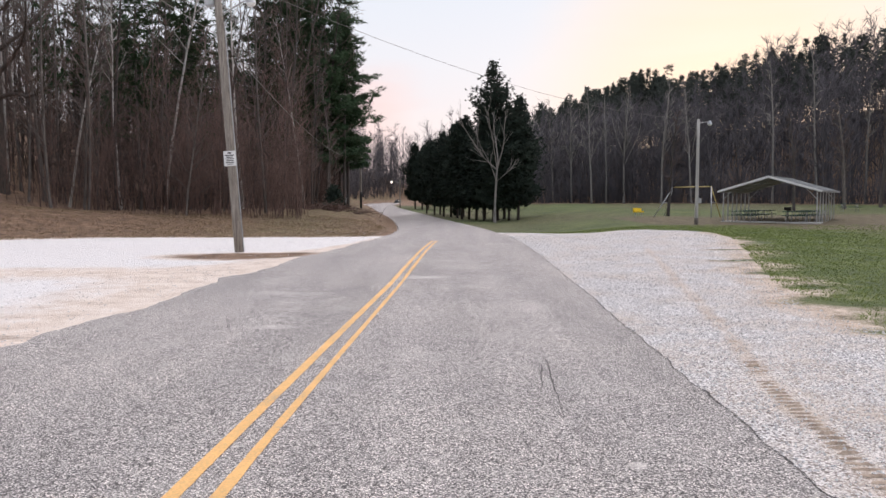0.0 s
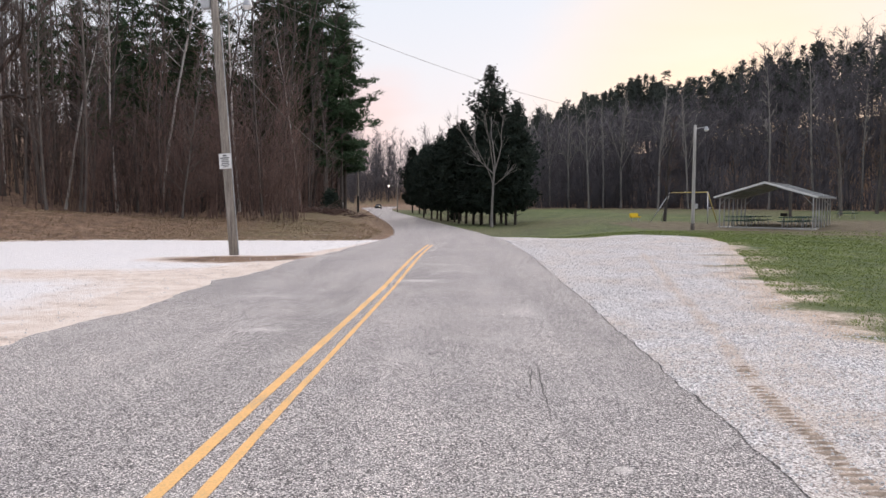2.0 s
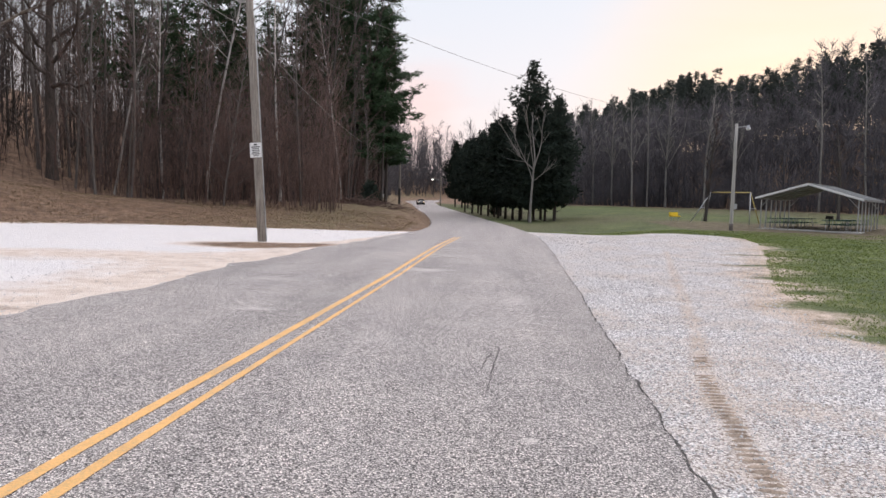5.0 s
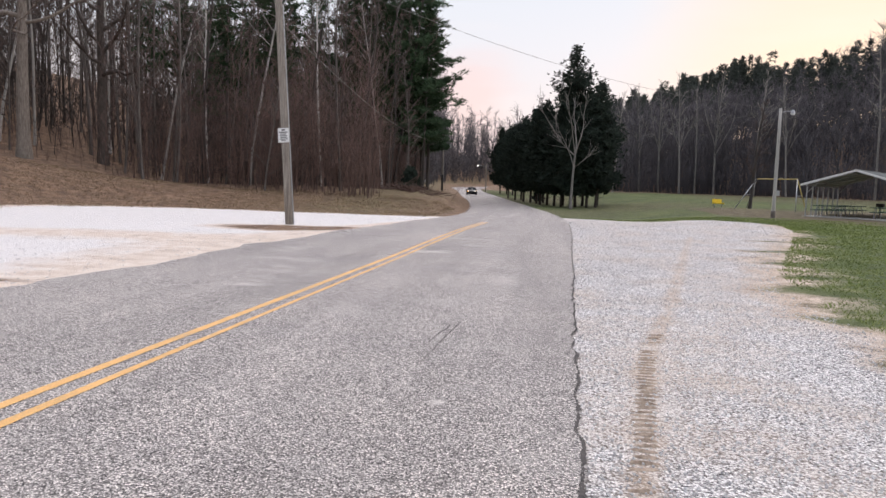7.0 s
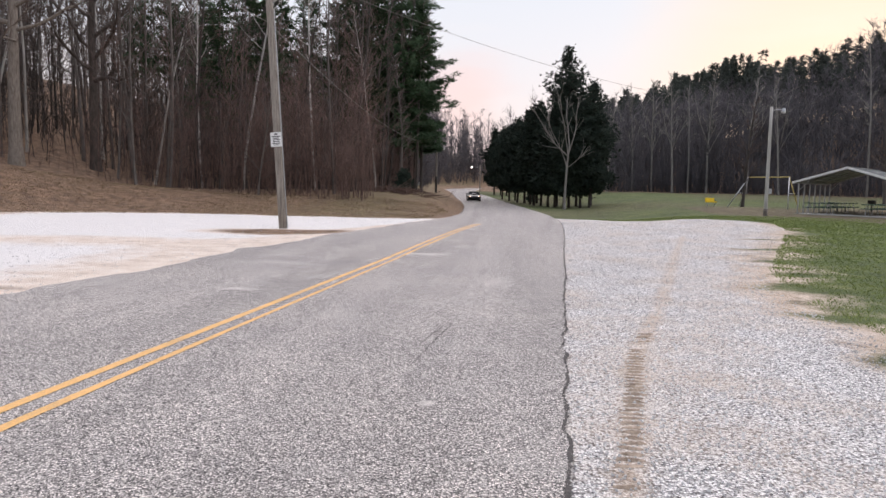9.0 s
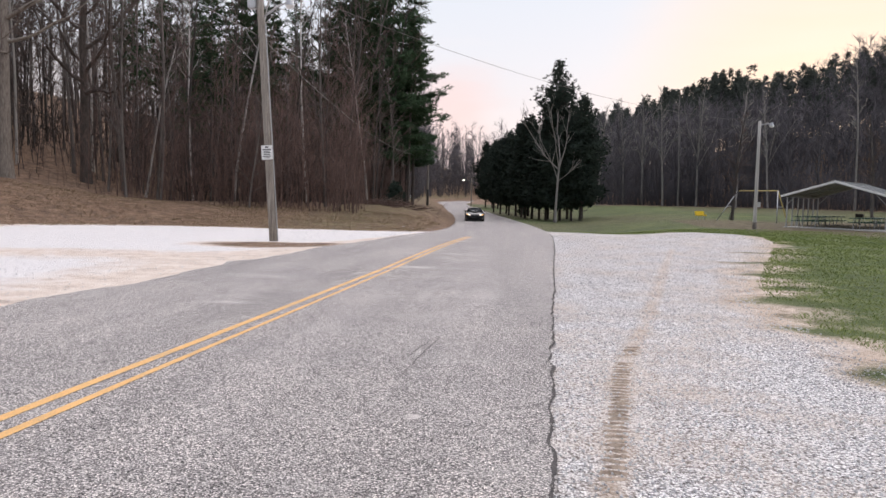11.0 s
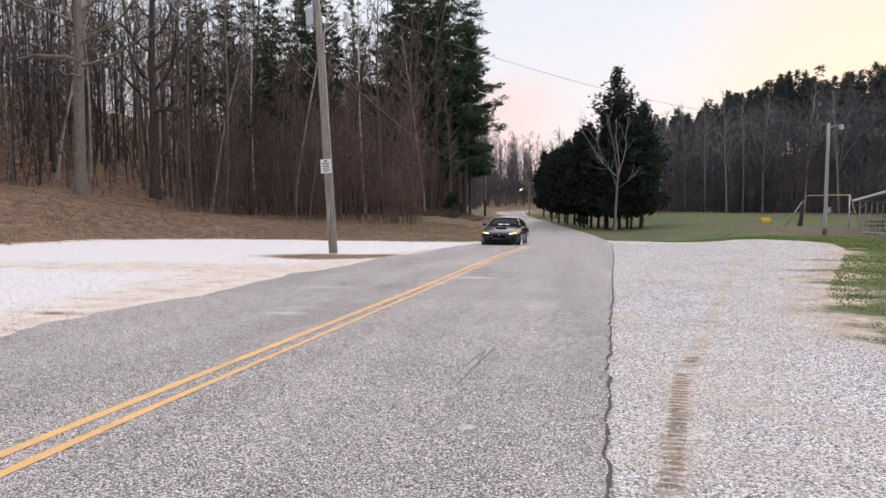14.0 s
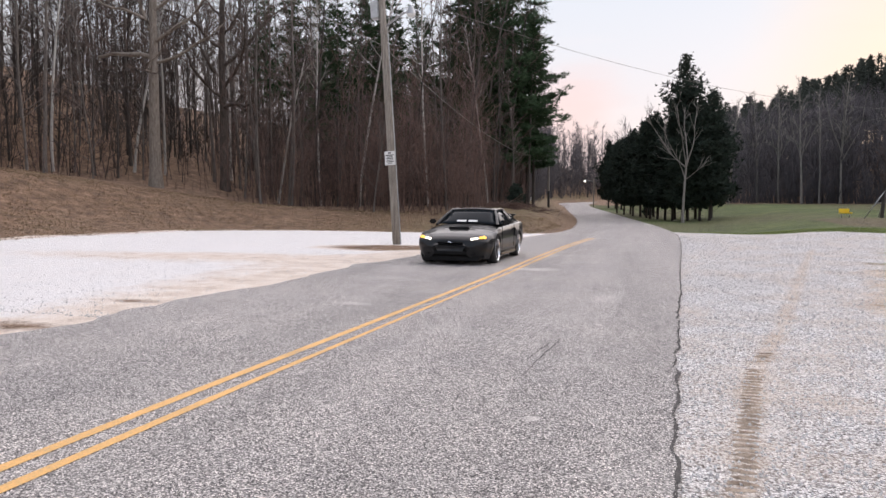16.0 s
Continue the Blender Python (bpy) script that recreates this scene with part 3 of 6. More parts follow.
# ---- road ----
def build_road():
    ys = list(np.arange(-30, 70, 0.12)) + list(np.arange(70, 325, 1.5))
    ys = [-400, -200, -100, -60] + ys
    cols = 9
    verts, faces = [], []
    for y in ys:
        l, r, z = float(road_left(y)), float(road_right(y)), float(level(y))
        fine = 1.0 if y < 70 else 0.0
        l += fine * (0.20 * noise.noise((0.3, y * 1.1, 0)) + 0.22 * noise.noise((5.3, y * 0.35, 0)) + 0.08 * noise.noise((7.3, y * 3.6, 0)))
        r += fine * (0.035 * noise.noise((9.3, y * 3.3, 0)) + 0.05 * noise.noise((2.3, y * 0.7, 0)))
        row = [(l, z - 0.05)]
        for k in range(cols):
            f = k / (cols - 1)
            row.append((l + (r - l) * f, z + 0.026 + 0.012 * math.sin(math.pi * f)))
        row.append((r + 0.012, z - 0.05))
        verts += [(x, y, zz) for x, zz in row]
    n = cols + 2
    for j in range(len(ys) - 1):
        for i in range(n - 1):
            a = j * n + i
            faces.append((a, a + 1, a + n + 1, a + n))
    road = tagged(part("road", mesh_of("road", verts, faces), ASPHALT), "worn grey chip-seal asphalt country road", "road", kind="structure")
    # the pair of centre lines
    for name, shift in (("centre_line", 0.0), ("centre_line", 0.25)):
        v, f, pts = [], [], np.concatenate([np.arange(-20, 2, 0.4), np.arange(2, 31.2, 0.06)])
        for i, y in enumerate(pts):
            x = float(np.interp(y, [-20, 0, 4, 5.3, 14, 23.4, 30, 34], [-2.15, -1.92, -1.835, -1.80, -1.52, -1.38, -1.23, -1.14])) + shift * float(np.interp(y, [0, 5, 14, 30], [1.1, 0.98, 0.78, 0.72]))
            wl_ = 0.047 + 0.006 * noise.noise((shift, y * 1.5, 4)) + 0.007 * noise.noise((shift, y * 17, 8)) - (0.004 + 0.012 * float(np.interp(y, [4, 7, 14, 18], [0, 1, 1, 0.2]))) * (shift > 0)
            z = float(level(y)) + 0.0425
            v += [(x - wl_, y, z), (x + wl_, y, z)]
            if i:
                a = 2 * i
                f.append((a - 2, a - 1, a + 1, a))
        tagged(part(name, mesh_of(name, v, f), YELLOW, road), "worn yellow painted line")
    # dark strip painting the shadow under the asphalt's broken border against the gravel
    rnd = random.Random(5)
    v, f = [], []
    pts = np.concatenate([np.arange(2.0, 16, 0.022), np.arange(16, 44, 0.06)])
    for i, y in enumerate(pts):
        r = float(road_right(y)) + 0.035 * noise.noise((9.3, y * 3.3, 0)) + 0.05 * noise.noise((2.3, y * 0.7, 0))
        w0 = 0.001 + 0.010 * max(0.0, noise.noise((1.3, y * 3.5, 6))) + rnd.uniform(0, 0.008)
        w1 = 0.001 + 0.026 * max(0.0, noise.noise((3.3, y * 4.0, 6)) + 0.15) + rnd.uniform(0, 0.016)
        v += [(r - w0, y, level(y) + 0.031), (r + w1, y, level(y) + 0.020)]
        if i:
            a = 2 * i
            f.append((a - 2, a - 1, a + 1, a))
    part("asphalt_edge", mesh_of("asphalt_edge", v, f), CRACK_AND_SHADE, road, "dark strip for the shade along the broken asphalt border")
    # two short cracks in the lane
    for x0, y0, x1, y1 in ((0.50, 5.4, 0.62, 7.6), (0.42, 6.1, 0.55, 7.3)):
        v, f = [], []
        for i in range(40):
            t = i / 39
            x = x0 + (x1 - x0) * t + 0.03 * noise.noise((x0, t * 9, 2))
            y = y0 + (y1 - y0) * t
            w = 0.008 * math.sin(math.pi * t) * (0.5 + abs(noise.noise((t * 14, x0, 1)))) + 0.0005
            z = float(level(y)) + 0.0350
            v += [(x - w, y, z), (x + w, y, z)]
            if i:
                f.append((2 * i - 2, 2 * i - 1, 2 * i + 1, 2 * i))
        part("crack", mesh_of("crack", v, f), CRACK_AND_SHADE, road, "thin dark crack")
    return road


build_road()


# ---- trees ----
def limb(rnd, p, d, length, segs, wander, up):
    pts, q = [p.copy()], d.normalized()
    for _ in range(segs):
        q = (q + Vector((rnd.uniform(-1, 1), rnd.uniform(-1, 1), rnd.uniform(-1, 1))) * wander + Vector((0, 0, up))).normalized()
        pts.append(pts[-1] + q * (length / segs))
    return pts


def along(pts, t):
    f = t * (len(pts) - 1)
    i = min(int(f), len(pts) - 2)
    return pts[i].lerp(pts[i + 1], f - i), (pts[i + 1] - pts[i]).normalized()


def spread(rnd, d, angle):
    a = d.orthogonal().normalized()
    a = Matrix.Rotation(rnd.uniform(0, 2 * math.pi), 3, d) @ a
    return (d * math.cos(angle) + a * math.sin(angle)).normalized()


def bare_meshes(seed, tall, girth, first, limbs, reach, fork=0.0, twigs=0.85):
    """Trunk with main limbs, and the finer crown, of a leafless tree."""
    rnd = random.Random(seed)
    wood, fine = Tubes(), Tubes()
    trunk = limb(rnd, Vector((0, 0, -0.4)), Vector((rnd.uniform(-.03, .03), rnd.uniform(-.03, .03), 1)), tall, 12, 0.045, 0.03)
    rad = [girth * (1.35 if i == 0 else 1.0) * (1 - i / 12) ** 0.8 + 0.02 for i in range(13)]
    wood.add(trunk, rad, 7)
    for i in range(limbs):
        t = first + (0.98 - first) * ((i + rnd.random()) / limbs) ** 0.85
        p, d = along(trunk, t)
        ln = reach * (1.15 - t) * rnd.uniform(0.6, 1.25) * tall / 20
        if fork and i < 3:
            ln, a = tall * 0.45, 0.5
        else:
            a = rnd.uniform(0.55, 1.15)
        l1 = limb(rnd, p, spread(rnd, d, a), ln, 5, 0.16, 0.10)
        r1 = max(0.025, girth * (1 - t) * rnd.uniform(0.3, 0.55) * (1.6 if fork and i < 3 else 1))
        wood.add(l1, [r1 * (1 - 0.8 * k / 5) + 0.008 for k in range(6)], 4)
        for _ in range(int(rnd.uniform(4, 7) * twigs)):
            t2 = rnd.uniform(0.25, 1)
            p2, d2 = along(l1, t2)
            l2 = limb(rnd, p2, spread(rnd, d2, rnd.uniform(0.4, 0.9)), ln * rnd.uniform(0.25, 0.5), 3, 0.2, 0.06)
            fine.add(l2, [0.024, 0.018, 0.013, 0.006], 3)
            for _ in range(int(rnd.uniform(2, 5) * twigs)):
                p3, d3 = along(l2, rnd.uniform(0.3, 1))
                l3 = limb(rnd, p3, spread(rnd, d3, rnd.uniform(0.3, 0.8)), ln * rnd.uniform(0.12, 0.25), 1, 0.2, 0.05)
                fine.add(l3, [0.012, 0.006], 3)
    return wood.mesh("trunk"), fine.mesh("crown")


def make_tree(name, meshes, mats, label, category, m, group):
    t = thing(name, label, category, m, group)
    part("trunk", meshes[0], mats[0], t)
    part("crown", meshes[1], mats[1], t)
    return t


def clump(verts, faces, c, size, rnd, blades=5, droop=0.0, thin=0.22):
    """A tuft of narrow leaves."""
    for _ in range(blades):
        d = Vector((rnd.uniform(-1, 1), rnd.uniform(-1, 1), rnd.uniform(-0.7, 0.8) - droop)).normalized()
        s = d.orthogonal().normalized() * size * thin
        b = len(verts)
        verts += [c - s, c + s, c + d * size]
        faces.append((b, b + 1, b + 2))


def pine_meshes(seed, tall, girth, first, wide, full=6.5):
    rnd = random.Random(seed)
    wood, v, f = Tubes(), [], []
    trunk = limb(rnd, Vector((0, 0, -0.4)), Vector((0, 0, 1)), tall, 10, 0.02, 0.05)
    wood.add(trunk, [girth * (1 - i / 10) ** 0.9 + 0.02 for i in range(11)], 7)
    t = first
    while t < 0.985:
        for _ in range(rnd.choice((3, 4, 5))):
            p, _d = along(trunk, min(0.99, t + rnd.uniform(-0.01, 0.01)))
            a = rnd.uniform(0, 2 * math.pi)
            ln = wide * (1.03 - t) ** 0.75 * rnd.uniform(0.5, 1.15) * min(1.0, 0.55 + (t - first) * 3)
            br = limb(rnd, p, Vector((math.cos(a), math.sin(a), rnd.uniform(-0.15, 0.25))), ln, 4, 0.1, 0.03)
            wood.add(br, [0.04, 0.03, 0.022, 0.015, 0.008], 3)
            for k in range(max(5, int(ln * full))):
                u = rnd.uniform(0.2, 1.0)
                q, _d = along(br, u)
                q = q + Vector((rnd.uniform(-.5, .5), rnd.uniform(-.5, .5), rnd.uniform(-.12, .2))) * (0.4 + 0.8 * (1 - abs(u - 0.6)))
                clump(v, f, q, rnd.uniform(0.3, 0.62), rnd, 6, 0.0, 0.13)
        t += rnd.uniform(0.022, 0.042)
    return wood.mesh("trunk"), mesh_of("crown", v, f)


def cedar_meshes(seed, tall, first, wide, dense=1.0, outline=(0.6, 0.95, 1.0, 0.9, 0.7, 0.4, 0.05), airy=0.0):
    """An evergreen of upswept branches that carry sprays; airy thins the sprays towards the top."""
    rnd = random.Random(seed)
    wood, v, f = Tubes(), [], []
    trunk = limb(rnd, Vector((0, 0, -0.4)), Vector((0, 0, 1)), tall * 0.98 + 0.4, 8, 0.03, 0.05)
    wood.add(trunk, [0.15 * (1 - i / 8) + 0.018 for i in range(9)], 7)
    for _ in range(9):
        p, d = along(trunk, rnd.uniform(first * 0.5, first * 1.3) / tall)
        wood.add(limb(rnd, p, spread(rnd, d, 1.3), rnd.uniform(0.5, 1.4), 2, 0.2, 0), [0.03, 0.02, 0.01], 3)
    for _ in range(int(30 * tall * dense)):
        h = rnd.random() ** 0.9
        z, ang = first + (tall - first) * h, rnd.uniform(0, 2 * math.pi)
        lobes = 1 + 0.6 * noise.noise((math.cos(ang) * 1.4 + seed, math.sin(ang) * 1.4, z * 0.45)) + 0.3 * noise.noise((math.cos(ang) * 3, math.sin(ang) * 3 + seed, z * 1.3))
        ln = wide * float(np.interp(h, [0, 0.1, 0.4, 0.62, 0.78, 0.9, 1], outline)) * lobes * rnd.uniform(0.55, 1.2)
        rise = 0.25 + 0.75 * h
        base, _d = along(trunk, min(0.99, max(0.02, (z - 0.35 * ln * rise) / tall)))
        br = limb(rnd, base, Vector((math.cos(ang), math.sin(ang), rise * 0.6)), max(ln, 0.25), 3, 0.14, 0.06)
        wood.add(br, [0.022, 0.016, 0.011, 0.005], 3)
        keep = 1.0 - airy * max(0.0, h - 0.55) / 0.45
        for _ in range(max(2, int((2.5 + 4.2 * ln) * keep))):
            u = rnd.uniform(0.25, 1.05)
            q, d = along(br, min(u, 1.0))
            q = q + Vector((rnd.gauss(0, 0.22), rnd.gauss(0, 0.22), rnd.gauss(0.03, 0.16)))
            clump(v, f, q, rnd.uniform(0.20, 0.50) * (1 - 0.3 * h), rnd, 5, -0.35, 0.26)
    return wood.mesh("trunk"), mesh_of("crown", v, f)


def at_ground(x, y, rz=0.0, lean=(0, 0), scale=1.0):
    return Matrix.Translation((x, y, height(x, y))) @ Euler((radians(lean[0]), radians(lean[1]), radians(rz))).to_matrix().to_4x4() @ Matrix.Scale(scale, 4)


def place(tree, m, scale=1.0):
    """A copy of a tree at a pose, at its own size."""
    c = copy_thing(tree, m)
    c.scale = (scale,) * 3
    return c


def wooded(x, y, margin=0.0):
    """Is this place within the left-hand wood?"""
    if x > float(road_left(y)) - 6 - margin - 2.5 * max(0.0, 1 - abs(y - 62) / 8):
        return False
    d = float(beyond_lot(x, y))
    edge = float(np.interp(x, [-40, -32, -24, -18], [19, 19, 14.5, 13])) + 1.6 * noise.noise((x * 0.15, y * 0.15, 0))
    if y > 52 and x > -22:
        edge = 13
    return d > edge + margin


def build_left_wood():
    kinds = []
    for i, (tall, girth, first, limbs_, reach) in enumerate(((23, 0.120, 0.26, 30, 5.0), (21, 0.085, 0.28, 28, 4.4), (25, 0.150, 0.33, 28, 5.6), (19, 0.070, 0.16, 32, 3.8), (22, 0.100, 0.15, 32, 4.2), (24, 0.130, 0.38, 25, 5.4), (14, 0.050, 0.10, 34, 3.8))):
        kinds.append((bare_meshes(100 + i, tall, girth, first, limbs_, reach), "bare_tree", (BARK, TWIG)))
    pale = [(bare_meshes(200 + i, 22, 0.105, 0.5, 18, 3.6), "bare_tree", (BIRCH, TWIG_PALE)) for i in range(2)]
    first = []
    for i, (meshes, name, mats) in enumerate(kinds + pale):
        words = "tall leafless tree with dark grey-brown bark in the wood" if i < len(kinds) else "slender leafless tree with pale whitish bark in the wood"
        first.append(make_tree(name, meshes, mats, words, "tree", at_ground(-60 - 4 * i, 60), "trees of the wood on the bank"))
    rnd = random.Random(11)
    spots = []

    def free(x, y, gap):
        return all((x - a) ** 2 + (y - b) ** 2 > gap * gap for a, b in spots)

    # slender pale trees that stand out
    for x, y, k, lean, s in ((-23.2, 58.0, 7, (1, -1), 1.05), (-18.2, 62.0, 8, (2, 7), 1.0), (-36.0, 58.5, 8, (0, 3), 1.0), (-40.5, 51.0, 7, (0, -4), 0.95), (-52.0, 48.0, 8, (0, 1), 1.0), (-45.0, 47.0, 7, (0, 2), 1.0), (-38.6, 52.5, 7, (1, -2), 0.9), (-29.6, 55.5, 8, (0, -6), 0.8), (-27.0, 58.5, 7, (0, 3), 0.9), (-14.6, 70.0, 7, (0, 1), 0.85)):
        place(first[k], at_ground(x, y, rnd.uniform(0, 360), lean), s)
        spots.append((x, y))
    count, tries = 0, 0
    while count < 215 and tries < 9000:
        tries += 1
        x, y = rnd.uniform(-75, -9), rnd.uniform(14, 108)
        deep = rnd.random()
        if not wooded(x, y) or (x + 34.2) ** 2 + (y - 45.5) ** 2 < 22 or (x + 33.1) ** 2 + (y - 53) ** 2 < 6:
            continue
        d = float(beyond_lot(x, y)) - 13 if y < 75 else float(road_left(y)) - 6 - x
        if deep > math.exp(-max(0, d - 8) / 22) * (1.0 if x > -45 else 0.6) or not free(x, y, 1.5):
            continue
        spots.append((x, y))
        count += 1
        place(first[rnd.choice((0, 1, 2, 3, 4, 5, 6, 3, 6))], at_ground(x, y, rnd.uniform(0, 360), (rnd.uniform(-2.2, 2.2), rnd.uniform(-2.2, 2.2))), rnd.uniform(0.8, 1.15))
    # saplings and brush at the wood's border
    wood = Tubes()
    n = 0
    while n < 1500:
        x, y = rnd.uniform(-70, -8), rnd.uniform(15, 110)
        if not wooded(x, y, 0.3):
            continue
        d = float(beyond_lot(x, y)) - 13 if y < 75 else float(road_left(y)) - 6 - x
        if rnd.random() > math.exp(-max(0, d) / 11) * (1.0 if x > -34 else 0.55):
            continue
        n += 1
        tall = rnd.uniform(0.8, 3.0) if rnd.random() < (0.45 if x > -27 else 0.93) else rnd.uniform(3, 8.0)
        st = limb(rnd, Vector((x, y, height(x, y) - 0.1)), Vector((rnd.uniform(-.3, .3), rnd.uniform(-.3, .3), 1)), tall, 4, 0.14, 0.05)
        wood.add(st, [0.010 + tall * 0.003, 0.018, 0.014, 0.010, 0.005], 3)
        for _ in range(int(4 + tall)):
            p, d3 = along(st, rnd.uniform(0.12, 0.98))
            l1 = limb(rnd, p, spread(rnd, d3, rnd.uniform(0.5, 1.2)), tall * rnd.uniform(0.12, 0.4), 2, 0.25, 0.04)
            wood.add(l1, [0.011, 0.009, 0.005], 3)
            for _ in range(2):
                p4, d4 = along(l1, rnd.uniform(0.3, 1))
                wood.add(limb(rnd, p4, spread(rnd, d4, 0.8), tall * rnd.uniform(0.06, 0.2), 1, 0.2, 0.0), [0.010, 0.004], 3)
    # young growth before the taller trunks: slim stems with many upswept twigs
    n = 0
    while n < 260:
        x, y = rnd.uniform(-34, -9), rnd.uniform(36, 92)
        if not wooded(x, y, 0.6):
            continue
        d = float(beyond_lot(x, y)) - 13 if y < 75 else float(road_left(y)) - 6 - x
        if rnd.random() > math.exp(-max(0, d) / 16) * float(np.interp(x, [-34, -26, -20], [0.25, 0.6, 1.0])):
            continue
        n += 1
        tall = rnd.uniform(3.5, 12.5)
        st = limb(rnd, Vector((x, y, height(x, y) - 0.1)), Vector((rnd.uniform(-.12, .12), rnd.uniform(-.12, .12), 1)), tall, 5, 0.07, 0.05)
        wood.add(st, [0.008 + tall * 0.003, 0.006 + tall * 0.0025, 0.020, 0.016, 0.011, 0.005], 4)
        for _ in range(int(9 + 1.5 * tall)):
            p, d3 = along(st, rnd.uniform(0.12, 0.98))
            l1 = limb(rnd, p, spread(rnd, d3, rnd.uniform(0.45, 1.0)), rnd.uniform(0.8, 2.6), 2, 0.2, 0.08)
            wood.add(l1, [0.014, 0.011, 0.005], 3)
            for _ in range(3):
                p4, d4 = along(l1, rnd.uniform(0.25, 1))
                wood.add(limb(rnd, p4, spread(rnd, d4, 0.7), rnd.uniform(0.3, 1.1), 1, 0.2, 0.05), [0.010, 0.004], 3)
    tagged(part("undergrowth", wood.mesh("undergrowth"), BARK_RED), "reddish-brown leafless saplings and brush at the wood's border", "undergrowth", kind="stuff")
    # deeper rows, too thick to count
    far = Tubes()
    n = 0
    while n < 650:
        x, y = rnd.uniform(-150, -14), rnd.uniform(5, 175)
        if not wooded(x, y, 12) or (x < -48 and rnd.random() < 0.45):
            continue
        n += 1
        tall = rnd.uniform(15, 25)
        st = limb(rnd, Vector((x, y, height(x, y) - 0.2)), Vector((0, 0, 1)), tall, 5, 0.05, 0.03)
        far.add(st, [0.13, 0.11, 0.09, 0.07, 0.04, 0.015], 4)
        for _ in range(24):
            p, d3 = along(st, rnd.uniform(0.06, 0.98))
            l1 = limb(rnd, p, spread(rnd, d3, rnd.uniform(0.5, 1.1)), rnd.uniform(1.5, 4.5), 2, 0.2, 0.08)
            far.add(l1, [0.05, 0.035, 0.015], 3)
            for _ in range(3):
                p2, d4 = along(l1, rnd.uniform(0.3, 1))
                far.add(limb(rnd, p2, spread(rnd, d4, 0.7), rnd.uniform(0.8, 2.4), 1, 0.2, 0.05), [0.028, 0.008], 3)
    n = 0
    while n < 1300:
        x, y = rnd.uniform(-80, -12), rnd.uniform(14, 120)
        if not wooded(x, y, 5) or float(beyond_lot(x, y)) > 55:
            continue
        n += 1
        tall = rnd.uniform(2.5, 9)
        st = limb(rnd, Vector((x, y, height(x, y) - 0.2)), Vector((rnd.uniform(-.2, .2), rnd.uniform(-.2, .2), 1)), tall, 3, 0.12, 0.04)
        far.add(st, [0.035, 0.03, 0.022, 0.01], 3)
        for _ in range(10):
            p, d3 = along(st, rnd.uniform(0.1, 0.98))
            l1 = limb(rnd, p, spread(rnd, d3, rnd.uniform(0.5, 1.2)), tall * rnd.uniform(0.15, 0.4), 2, 0.25, 0.05)
            far.add(l1, [0.022, 0.017, 0.008], 3)
    tagged(part("deep_woods", far.mesh("deep_woods"), SHADED_BARK), "dense leafless woods on the rising slope, coloured dark for their shade", "woods", kind="stuff")


build_left_wood()


